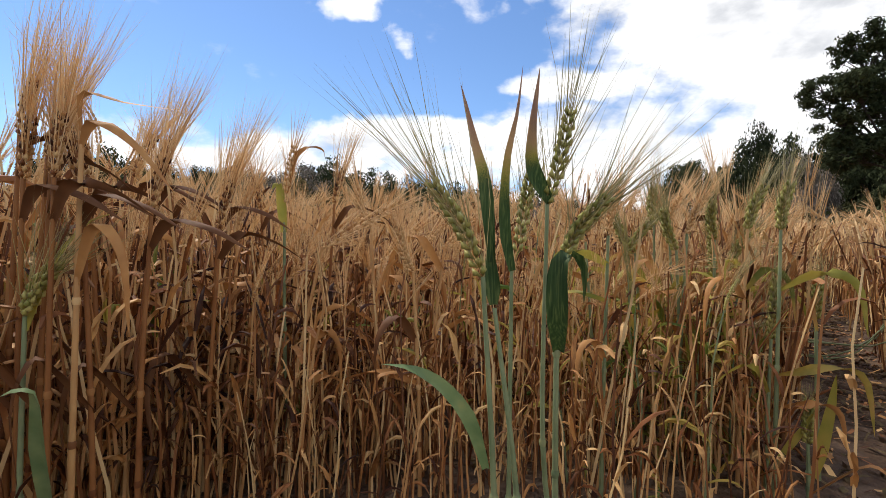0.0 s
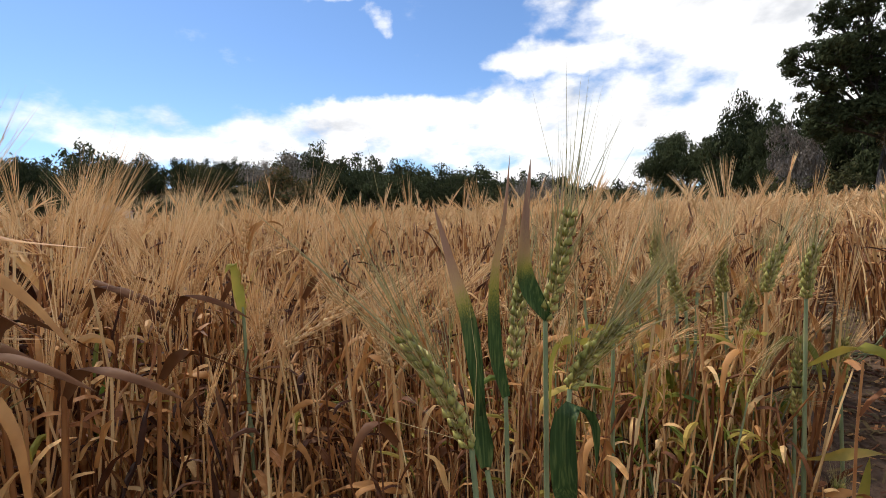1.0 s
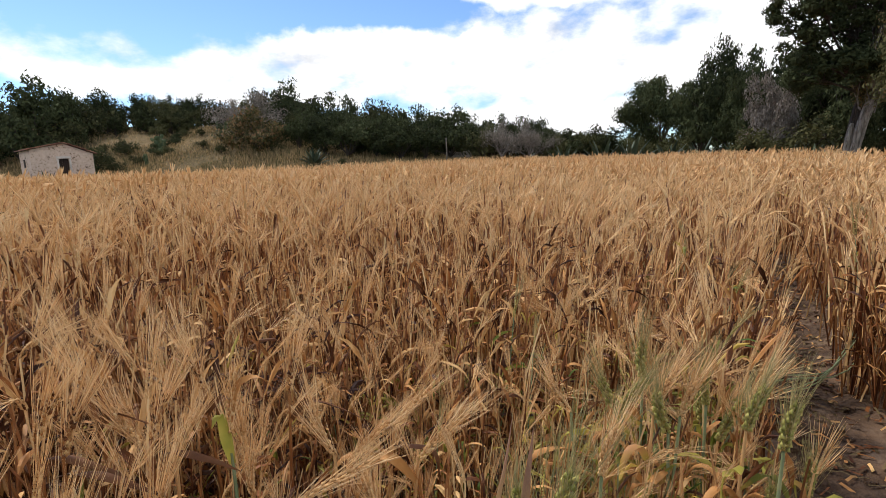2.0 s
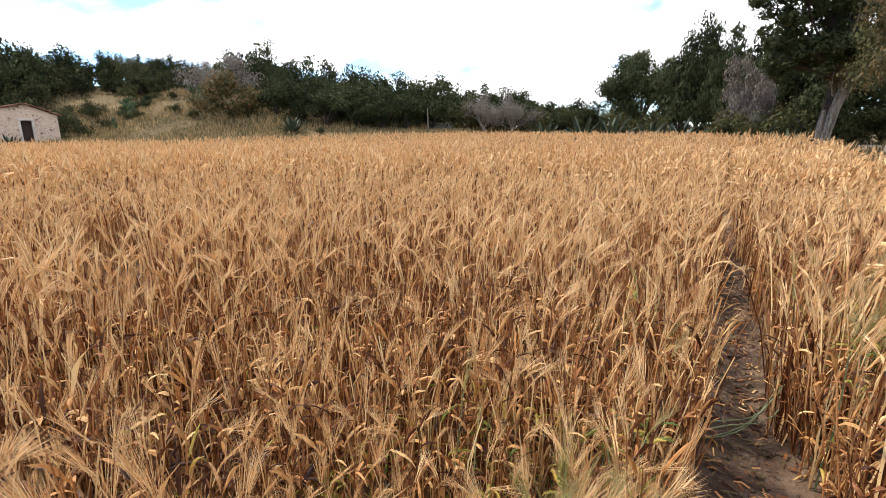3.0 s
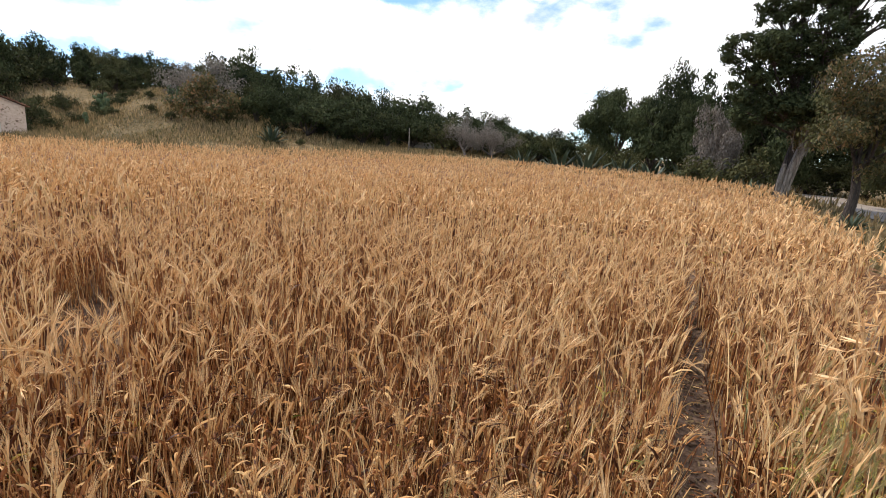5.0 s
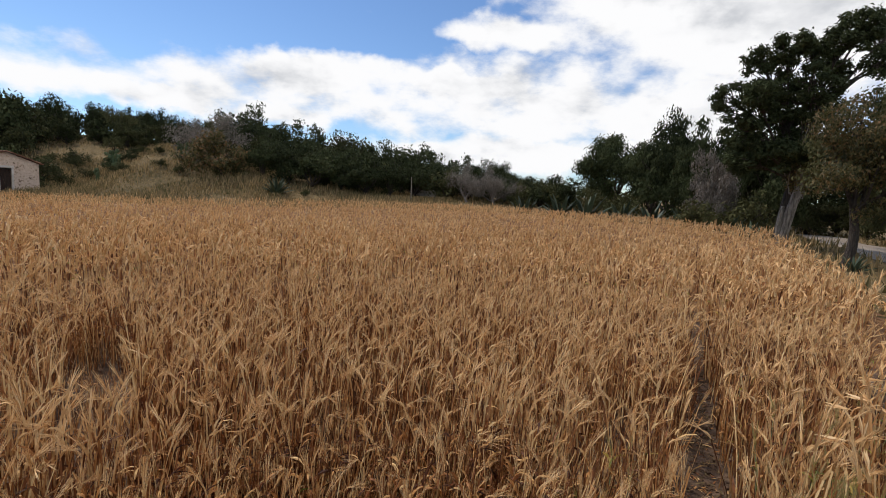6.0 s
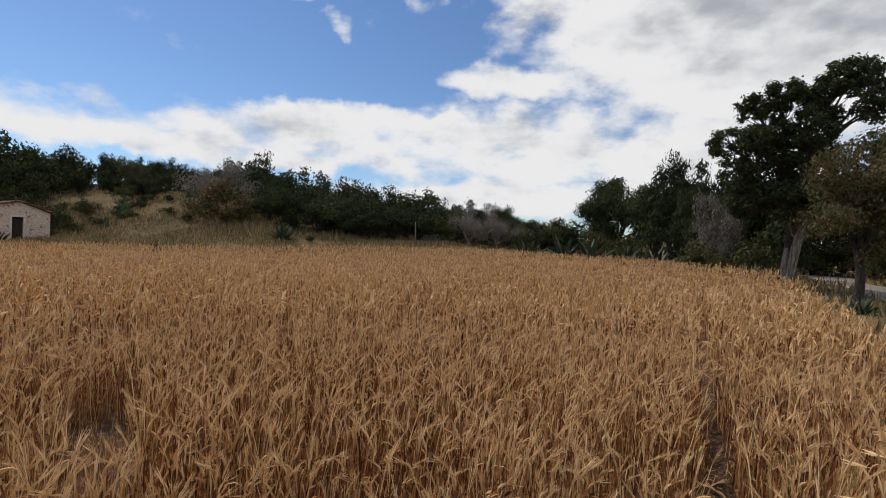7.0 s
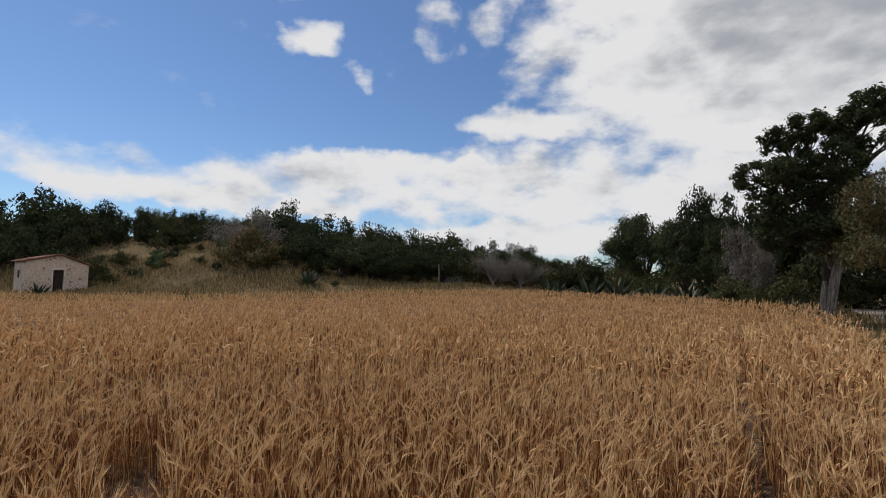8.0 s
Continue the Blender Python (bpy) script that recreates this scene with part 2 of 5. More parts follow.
M_FOL_A = material("dark_foliage", [(0.25, (0.018, 0.023, 0.011)), (0.5, (0.044, 0.053, 0.023)), (0.8, (0.092, 0.104, 0.046))], 0.85, 1.1, island=0.3, objects=0.2, through_light=0.1, spec=0.06)
M_FOL_B = material("olive_foliage", [(0.25, (0.034, 0.037, 0.016)), (0.5, (0.070, 0.072, 0.030)), (0.8, (0.125, 0.118, 0.052))], 0.85, 1.1, island=0.3, objects=0.25, through_light=0.1, spec=0.06)
M_FOL_C = material("russet_foliage", [(0.25, (0.05, 0.050, 0.018)), (0.45, (0.105, 0.098, 0.034)), (0.65, (0.18, 0.13, 0.05)), (0.8, (0.25, 0.13, 0.062))], 0.65, 0.8, island=0.6, objects=0.1, through_light=0.35)
M_FOL_D = material("dry_foliage", [(0.25, (0.12, 0.10, 0.08)), (0.6, (0.23, 0.195, 0.16)), (0.85, (0.34, 0.30, 0.255))], 0.8, 0.8, island=0.6, through_light=0.15)
M_AGAVE = material("agave_leaf", [(0.3, (0.04, 0.058, 0.036)), (0.6, (0.08, 0.105, 0.062)), (0.8, (0.14, 0.16, 0.09))], 0.5, 3, objects=0.4)
M_CACTUS = material("cactus_pad", [(0.3, (0.05, 0.075, 0.03)), (0.6, (0.10, 0.13, 0.055)), (0.8, (0.17, 0.17, 0.085))], 0.6, 5, objects=0.4)
M_WALL = material("worn_limewash", [(0.35, (0.15, 0.10, 0.065)), (0.395, (0.40, 0.28, 0.20)), (0.44, (0.62, 0.46, 0.35)), (0.66, (0.74, 0.58, 0.46))], 0.95, 6.5, patch=0.35, patch_scale=1.3, bump=0.7, bump_scale=9)
M_ROOF = material("clay_tile", [(0.3, (0.16, 0.07, 0.045)), (0.6, (0.30, 0.14, 0.085)), (0.8, (0.40, 0.24, 0.16))], 0.9, 3, objects=0.4)
M_DOOR = material("old_wood", [(0.3, (0.022, 0.013, 0.010)), (0.7, (0.06, 0.036, 0.025))], 0.8, 6, stretch=(4, 4, 0.5))
M_STONE = material("field_stone", [(0.3, (0.20, 0.17, 0.14)), (0.7, (0.42, 0.37, 0.31))], 0.95, 5, bump=0.8, bump_scale=12)
M_WHITE = material("white_render", [(0.3, (0.55, 0.47, 0.40)), (0.7, (0.74, 0.66, 0.58))], 0.8, 2)


# ---- mesh helpers ----
class Geo:
    """Gathers vertices and faces; all arrays, so that large crops build quickly."""

    def __init__(self):
        self.v, self.q, self.t, self.n = [], [], [], 0

    def add(self, v, q=None, t=None, qm=0, tm=0):
        v = np.asarray(v, float).reshape(-1, 3)
        if q is not None and len(q):
            q = np.asarray(q, np.int64).reshape(-1, 4)
            self.q.append((q + self.n, np.broadcast_to(np.asarray(qm), len(q))))
        if t is not None and len(t):
            t = np.asarray(t, np.int64).reshape(-1, 3)
            self.t.append((t + self.n, np.broadcast_to(np.asarray(tm), len(t))))
        self.v.append(v)
        self.n += len(v)
        return self

    def arrays(self):
        v = np.concatenate(self.v) if self.v else np.zeros((0, 3))
        q = np.concatenate([a for a, _ in self.q]) if self.q else np.zeros((0, 4), np.int64)
        qm = np.concatenate([b for _, b in self.q]) if self.q else np.zeros(0, np.int64)
        t = np.concatenate([a for a, _ in self.t]) if self.t else np.zeros((0, 3), np.int64)
        tm = np.concatenate([b for _, b in self.t]) if self.t else np.zeros(0, np.int64)
        return v, q, qm, t, tm

    def mesh(self, name, mats, smooth=False):
        v, q, qm, t, tm = self.arrays()
        me = bpy.data.meshes.new(name)
        me.vertices.add(len(v))
        me.vertices.foreach_set("co", v.astype(np.float32).ravel())
        loops = np.concatenate([q.ravel(), t.ravel()]).astype(np.int32)
        me.loops.add(len(loops))
        me.loops.foreach_set("vertex_index", loops)
        me.polygons.add(len(q) + len(t))
        starts = np.concatenate([np.arange(len(q)) * 4, len(q) * 4 + np.arange(len(t)) * 3]).astype(np.int32)
        me.polygons.foreach_set("loop_start", starts)
        me.polygons.foreach_set("material_index", np.concatenate([qm, tm]).astype(np.int32))
        me.polygons.foreach_set("use_smooth", np.full(len(q) + len(t), smooth))
        me.update(calc_edges=True)
        for m in mats if isinstance(mats, (list, tuple)) else [mats]:
            me.materials.append(m)
        return me


def part(name, geo, mat, parent, label="", smooth=False):
    """One mesh object under a thing or under a part."""
    ob = new(name, geo.mesh(name, mat, smooth) if isinstance(geo, Geo) else geo)
    ob.parent = parent
    return tagged(ob, label)


def thing(name, at, label, category, group="", turn=0.0):
    ob = new(name)
    ob.empty_display_size = 0.1
    ob.matrix_basis = pose(*at, 0, 0, turn)
    return tagged(ob, label, category, group)


def unit(v):
    v = np.asarray(v, float)
    return v / (np.linalg.norm(v, axis=-1, keepdims=True) + 1e-9)


def smooth_line(points, n):
    """A rounded line through a few points."""
    p = np.asarray(points, float)
    p = np.vstack([2 * p[0] - p[1], p, 2 * p[-1] - p[-2]])
    out = []
    for s in np.linspace(0, len(p) - 3 - 1e-6, n):
        i, u = int(s), s - int(s)
        a, b, c, d = p[i:i + 4]
        out.append(0.5 * (2 * b + (c - a) * u + (2 * a - 5 * b + 4 * c - d) * u * u + (3 * b - a - 3 * c + d) * u ** 3))
    return np.array(out)


def tube(g, path, radii, sides=3, mat=0, caps=False):
    path = np.asarray(path, float)
    n = len(path)
    radii = np.broadcast_to(np.asarray(radii, float), n)
    d = unit(np.gradient(path, axis=0))
    ref = np.array([0.31, 0.95, 0.08]) if abs(d[0] @ [0.31, 0.95, 0.08]) < 0.9 else np.array([1.0, 0, 0])
    a = unit(np.cross(d, ref))
    b = np.cross(d, a)
    ang = np.arange(sides) / sides * 2 * np.pi
    v = path[:, None] + radii[:, None, None] * (np.cos(ang)[None, :, None] * a[:, None] + np.sin(ang)[None, :, None] * b[:, None])
    i = np.arange(n - 1)[:, None] * sides
    j = np.arange(sides)[None]
    k = (j + 1) % sides
    q = np.stack([i + j, i + k, i + sides + k, i + sides + j], -1).reshape(-1, 4)
    tr = []
    if caps:
        for r in range(1, sides - 1):
            tr += [(0, r + 1, r), ((n - 1) * sides, (n - 1) * sides + r, (n - 1) * sides + r + 1)]
    g.add(v, q, tr, mat, mat)


def ribbon(g, path, widths, side, mat=0, fold=0.0):
    """A leaf blade: three verts across where it is folded, two where flat."""
    path = np.asarray(path, float)
    n = len(path)
    widths = np.broadcast_to(np.asarray(widths, float), n)
    d = unit(np.gradient(path, axis=0))
    side = np.broadcast_to(np.asarray(side, float), (n, 3))
    s = unit(side - d * (side * d).sum(-1, keepdims=True))
    up = np.cross(s, d)
    w = widths[:, None] / 2
    if fold:
        rows = [path - s * w + up * w * fold, path, path + s * w + up * w * fold]
    else:
        rows = [path - s * w, path + s * w]
    c = len(rows)
    v = np.stack(rows, 1)
    i = np.arange(n - 1)[:, None] * c
    j = np.arange(c - 1)[None]
    q = np.stack([i + j, i + j + 1, i + c + j + 1, i + c + j], -1).reshape(-1, 4)
    g.add(v, q, None, mat)


def box(g, size, at=(0, 0, 0), mat=0, turn=0.0, jitter=0.0, rng=None):
    sx, sy, sz = (s / 2 for s in size)
    v = np.array([(x, y, z) for z in (-sz, sz) for x, y in ((-sx, -sy), (sx, -sy), (sx, sy), (-sx, sy))])
    if jitter:
        v = v + rng.normal(0, jitter, v.shape)
    c, s = math.cos(turn), math.sin(turn)
    v = v @ np.array([[c, s, 0], [-s, c, 0], [0, 0, 1]]) + at
    g.add(v, [(3, 2, 1, 0), (4, 5, 6, 7), (0, 1, 5, 4), (1, 2, 6, 5), (2, 3, 7, 6), (3, 0, 4, 7)], None, mat)


def step(x, a, b):
    u = np.clip((np.asarray(x, float) - a) / (b - a), 0, 1)
    return u * u * (3 - 2 * u)


# ---- the lie of the land ----
def wave(x, y, s):
    return np.sin(x * s + 1.3 * np.sin(y * s * 0.7)) * np.cos(y * s * 0.9 + 0.8 * np.sin(x * s * 0.6 + 2))


def furrow_x(y):
    return 2.18 + 0.70 * (np.asarray(y, float) - 2.57)


def furrow_gap(x, y):
    """Distance across to the middle of the bare furrow."""
    return np.abs(x - furrow_x(y)) * 0.82


def right_edge(y):
    return 4.0 + 0.71 * y


def back_edge(x):
    x = np.asarray(x, float)
    return 30 + 5 * step(x, -10, 5) - 0.85 * np.maximum(x - 9, 0)


def land(x, y):
    x, y = np.asarray(x, float), np.asarray(y, float)
    h = 0.5 * step(x * 0.6 + y * 0.8, 10, 30)
    start = 35 + 7 * step(-x, 20, 26)
    top = 0.4 + 1.0 * step(-x, -24, -4) + 3.2 * step(-x, -3, 19)
    h = h + top * step(y, start, start + 19)
    h = h + 0.10 * wave(x, y, 0.35) * step(np.hypot(x, y - 10), 22, 34)
    h = h + 2.2 * step(y, 57, 74) * step(-x, -26, 0)
    far = np.hypot(x, y)
    h = h + 4 * step(far, 90, 400) * (y > 0)
    near = step(-far, -14, -8)
    h = h - 0.05 * near * np.exp(-(furrow_gap(x, y) / 0.17) ** 2)
    return h + 0.012 * near * (wave(x, y, 9) + 0.6 * wave(y, x, 21))


def in_field(x, y):
    return (x < right_edge(y) + 0.25 * wave(x, y, 1.3)) & (y < back_edge(x) + 0.3 * wave(y, x, 0.9)) & (x > -36) & (y > -12)


def ground_sheet():
    def axis(lo, hi, fine, a, b):
        mid = np.arange(a, b + 1e-6, fine)
        out, s = [], fine
        x = b
        while x < hi:
            s *= 1.16
            x += s
            out.append(x)
        neg, s, x = [], fine, a
        while x > lo:
            s *= 1.16
            x -= s
            neg.append(x)
        return np.array(neg[::-1] + list(mid) + out)

    xs = np.unique(np.concatenate([axis(-2500, 2500, 0.8, -50, 45), np.arange(-3, 7, 0.12)]))
    ys = np.unique(np.concatenate([axis(-2500, 2500, 0.8, -14, 75), np.arange(0.5, 7, 0.12)]))
    X, Y = np.meshgrid(xs, ys)
    Z = land(X, Y)
    n, m = X.shape
    i = (np.arange(n - 1)[:, None] * m + np.arange(m - 1)[None]).ravel()
    q = np.stack([i, i + 1, i + m + 1, i + m], -1)
    cx, cy = X[:-1, :-1].ravel() + 0.02, Y[:-1, :-1].ravel() + 0.02
    g = Geo().add(np.stack([X, Y, Z], -1), q, None, np.where(in_field(cx, cy), 0, 1))
    ob = new("ground", g.mesh("ground", [M_SOIL, M_DRYGRASS], True))
    tagged(ob, "brown field soil running into dry grassy hillside", "ground", kind="structure")


ground_sheet()


# ---- barley ----
def leaf_path(rng, start, az, length, rise, droop, n):
    s = np.linspace(0, 1, n)
    out = np.array([math.cos(az), math.sin(az), 0])
    ang = rise - (rise + droop) * s ** 1.3
    d = np.cos(ang)[:, None] * out + np.sin(ang)[:, None] * np.array([0, 0, 1.0])
    p = np.cumsum(d, 0) * length / n
    return start + np.vstack([np.zeros(3), p])[:n]


def plant(rng, height, lod, eared=True):
    """Parts of one plant, with its foot at the origin: stem, leaves, ear, awns."""
    parts = {k: Geo() for k in ("stem", "leaf", "ear", "awn")}
    lean, laz = abs(rng.normal(0, 0.10)), rng.normal(0, 0.25)
    n = {0: 5, 1: 3, 2: 2}[lod]
    s = np.linspace(0, 1, n)
    axis = np.array([math.cos(laz), math.sin(laz), 0.0])
    top = height * 0.84
    path = np.outer(s, [0, 0, top]) + np.outer(lean * top * s ** 2, axis) + (rng.normal(0, 0.005, (n, 3)) * [[1, 1, 0]] if n > 2 else 0)
    w = (1.0, 1.35, 2.4)[lod]
    if lod == 0:
        tube(parts["stem"], path, np.linspace(0.0043, 0.0024, n), 3)
    else:
        a = rng.uniform(0, 6.28)
        ribbon(parts["stem"], path, 0.0064 * w, (math.cos(a), math.sin(a), 0))
    for k in range({0: 3, 1: 1, 2: 1}[lod]):
        at = rng.uniform(0.12, 0.98) if lod == 0 else rng.uniform(0.3, 0.98)
        start = np.array([np.interp(at, s, path[:, c]) for c in range(3)])
        m = {0: 5, 1: 4, 2: 3}[lod]
        a = rng.uniform(0, 6.28)
        length = rng.uniform(0.07, 0.21)
        habit = rng.random()
        if habit < 0.35:
            rise, droop = rng.uniform(1.1, 1.45), rng.uniform(-1.2, 0.2)
        elif habit < 0.75:
            rise, droop = rng.uniform(-0.2, 0.8), rng.uniform(1.35, 1.75)
        else:
            rise, droop = rng.uniform(0.6, 1.4), rng.uniform(0.6, 1.6)
        lp = leaf_path(rng, start, a, length, rise, droop, m)
        wid = (rng.uniform(0.006, 0.019) if lod == 0 else rng.uniform(0.004, 0.011)) * w * np.sin(np.linspace(0.5, 3.05, m)) ** 0.6
        tw = np.linspace(0, rng.normal(0, 2.2), m)
        side = np.stack([-np.sin(a) * np.cos(tw), np.cos(a) * np.cos(tw), np.sin(tw)], -1)
        ribbon(parts["leaf"], lp, wid, side, 0, 0.6 if lod == 0 else 0.0)
    if not eared:
        return parts
    nod = rng.uniform(0.05, 0.6) if rng.random() < 0.56 else rng.uniform(0.7, 1.65)
    ne = {0: 11, 1: 4, 2: 2}[lod]
    length = rng.uniform(0.06, 0.085)
    ang = lean * 1.5 + nod * np.linspace(0.15, 1, ne)
    d = np.cos(ang)[:, None] * np.array([0, 0, 1.0]) + np.sin(ang)[:, None] * axis
    ep = path[-1] + np.vstack([np.zeros(3), np.cumsum(d, 0)[:-1] * length / (ne - 1)])
    across = np.cross(axis, [0, 0, 1.0])
    beard = rng.uniform(0.105, 0.15)
    if lod == 0:
        for i in range(ne):
            for sg in (-1, 1):
                grain(parts["ear"], ep[i], d[i], across * sg, 0.0115, 0.0026)
                bristle(parts["awn"], rng, ep[i] + across * sg * 0.004, unit(d[i] + d[-1] * 0.6), across * sg, beard * rng.uniform(0.85, 1.1) + 0.03 * (1 - i / ne), 0.0015)
        return parts
    if lod == 1:
        tube(parts["ear"], ep, np.array([0.5, 1, 0.9, 0.4]) * 0.0075, 3)
        for i in range(10):
            j = i % ne
            bristle(parts["awn"], rng, ep[j], unit(d[j] + d[-1] * 0.7), across * (1 if i % 2 else -1), beard * rng.uniform(0.85, 1.1) + 0.04 * (1 - j / ne), 0.0036)
        return parts
    ribbon(parts["ear"], np.vstack([ep[0], ep[-1] + d[-1] * 0.03]), [0.022, 0.018], across)
    for i in range(4):
        fan = unit(d[-1] + across * (i - 1.5) * 0.11 + rng.normal(0, 0.05, 3))
        o, ln = ep[-1], beard * rng.uniform(0.85, 1.1)
        sd = unit(np.cross(fan, rng.normal(0, 1, 3))) * 0.0085
        parts["awn"].add([o - fan * 0.03, o + fan * ln * 0.5 + sd, o + fan * ln, o + fan * ln * 0.5 - sd], [(0, 1, 2, 3)])
    return parts


def bristle(g, rng, at, along, out, length, wide):
    """One awn of a ripe ear: long, nearly parallel to its neighbours, as in a soft brush."""
    d = unit(along + out * rng.uniform(0.0, 0.16) + rng.normal(0, 0.045, 3))
    sd = unit(np.cross(d, rng.normal(0, 1, 3))) * wide / 2
    mid = at + d * length * 0.5 + np.array([0, 0, -0.004]) * rng.uniform(-1, 1)
    g.add([at - sd * 0.5, mid - sd, at + d * length, mid + sd], [(0, 1, 2, 3)])


def grain(g, at, along, out, length, wide):
    """A plump husk: a six-pointed spindle set aslant on the ear."""
    d = unit(along + out * 0.35)
    a = unit(np.cross(d, out))
    b = np.cross(d, a)
    c = at + out * wide * 1.25 + d * length * 0.45
    v = [at + out * 0.001, c + a * wide, c + b * wide, c - a * wide, c - b * wide, at + out * wide * 0.9 + d * length]
    g.add(v, None, [(0, 2, 1), (0, 3, 2), (0, 4, 3), (0, 1, 4), (5, 1, 2), (5, 2, 3), (5, 3, 4), (5, 4, 1)])


def awn_blade(g, rng, at, along, out, length, wide, spread=0.16):
    d = unit(along + out * rng.uniform(0.02, spread + 0.12) + rng.normal(0, spread * 0.5, 3))
    sd = unit(np.cross(d, rng.normal(0, 1, 3)))
    bend = unit(np.cross(sd, d)) * length * rng.normal(0, 0.05)
    mid, tip = at + d * length * 0.5 + bend, at + d * length
    g.add([at - sd * wide / 2, at + sd * wide / 2, mid - sd * wide * 0.32, mid + sd * wide * 0.32, tip], [(0, 1, 3, 2)], [(2, 3, 4)])


def joined(parts, mats):
    """The parts of a plant as one set of arrays, with material numbers."""
    g = Geo()
    for k, m in zip(("stem", "leaf", "ear", "awn"), mats):
        v, q, _, t, _ = parts[k].arrays()
        g.add(v, q, t, m, m)
    return g.arrays()


def stamp(g, rng, kinds, xy, size_mean=1.0, size_dev=0.08):
    """Sets plants of a few kinds at many places, turned, tilted and sized by chance."""
    n = len(xy)
    pick = rng.integers(0, len(kinds), n)
    z = land(xy[:, 0], xy[:, 1])
    for k, (v, q, qm, t, tm) in enumerate(kinds):
        idx = np.nonzero(pick == k)[0]
        c = len(idx)
        if not c:
            continue
        a = rng.normal(-0.15, 1.7, c)
        tx, ty = rng.normal(0, 0.07, c), rng.normal(0, 0.07, c)
        sc = np.clip(rng.normal(size_mean, size_dev, c), 0.3, 1.3) + 0.07 * wave(xy[idx, 0], xy[idx, 1], 2.2)
        sc = sc * (1 - 0.24 * step(-np.hypot(xy[idx, 0] - 0.38, xy[idx, 1] - 0.45), -2.0, -1.1) * step(-np.abs(xy[idx, 0] - 0.5), -0.75, -0.45))
        ca, sa = np.cos(a), np.sin(a)
        x = v[None, :, 0] * ca[:, None] - v[None, :, 1] * sa[:, None]
        y = v[None, :, 0] * sa[:, None] + v[None, :, 1] * ca[:, None]
        zz = np.broadcast_to(v[None, :, 2], x.shape)
        w = np.stack([(x + tx[:, None] * zz) * sc[:, None] + xy[idx, 0, None], (y + ty[:, None] * zz) * sc[:, None] + xy[idx, 1, None],
                      zz * sc[:, None] + z[idx, None] - 0.01], -1)
        off = (np.arange(c) * len(v))[:, None, None]
        g.add(w, (q[None] + off).reshape(-1, 4), (t[None] + off).reshape(-1, 3), np.tile(qm, c), np.tile(tm, c))


STAND = (0.38, 0.5)
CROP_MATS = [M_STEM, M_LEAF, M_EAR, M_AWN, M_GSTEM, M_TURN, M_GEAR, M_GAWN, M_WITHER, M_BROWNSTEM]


def sow(rng, r0, r1, half_angle, density, back=False):
    """Places in a ring sector before the standing place (or in the rest of the ring), inside the field."""
    area = math.pi * (r1 ** 2 - r0 ** 2)
    n = int(area * density)
    r = np.sqrt(rng.uniform(r0 ** 2, r1 ** 2, n))
    a = rng.uniform(-math.pi, math.pi, n)
    inside = np.abs(a) < half_angle
    keep = ~inside if back else inside
    x, y = STAND[0] + r * np.sin(a), STAND[1] + r * np.cos(a)
    gap = 0.17 - 0.08 * step(y, 2.6, 5.5) + 0.05 * step(-y, -2.5, -1.9) + 0.035 * wave(x, y, 5) + 0.04 * wave(y, x, 11)
    gap = gap * (1 - step(np.hypot(x, y), 12, 20)) + 0.03 * step(np.hypot(x, y), 12, 20)
    gap = gap + np.where(x < furrow_x(y), 0.03, -0.03) * step(-y, -5.5, -3.5)
    keep &= in_field(x, y) & (furrow_gap(x, y) > gap)
    keep &= ((x + 1.85 + 0.5 * (y - 4.6)) / 0.32) ** 2 + ((y - 4.6) / 1.05) ** 2 > 1 + 0.35 * wave(x, y, 7)
    clear = 0.86 + 0.2 * step(x, 0.6, 0.9)
    keep &= (y < 0.1) | (np.hypot(x - 0.38, y - 0.45) > clear)
    keep &= np.hypot(x - 0.38, y - 0.45) > 0.6
    keep &= ~((y > 0) & (y < 1.95) & (x > 0.98 + 0.40 * (y - 1.2)) & (x < furrow_x(y)))
    keep &= wave(x, y, 2.7) + 0.8 * wave(y, x, 6.1) + rng.normal(0, 0.35, n) > -0.95
    return np.stack([x, y], -1)[keep]


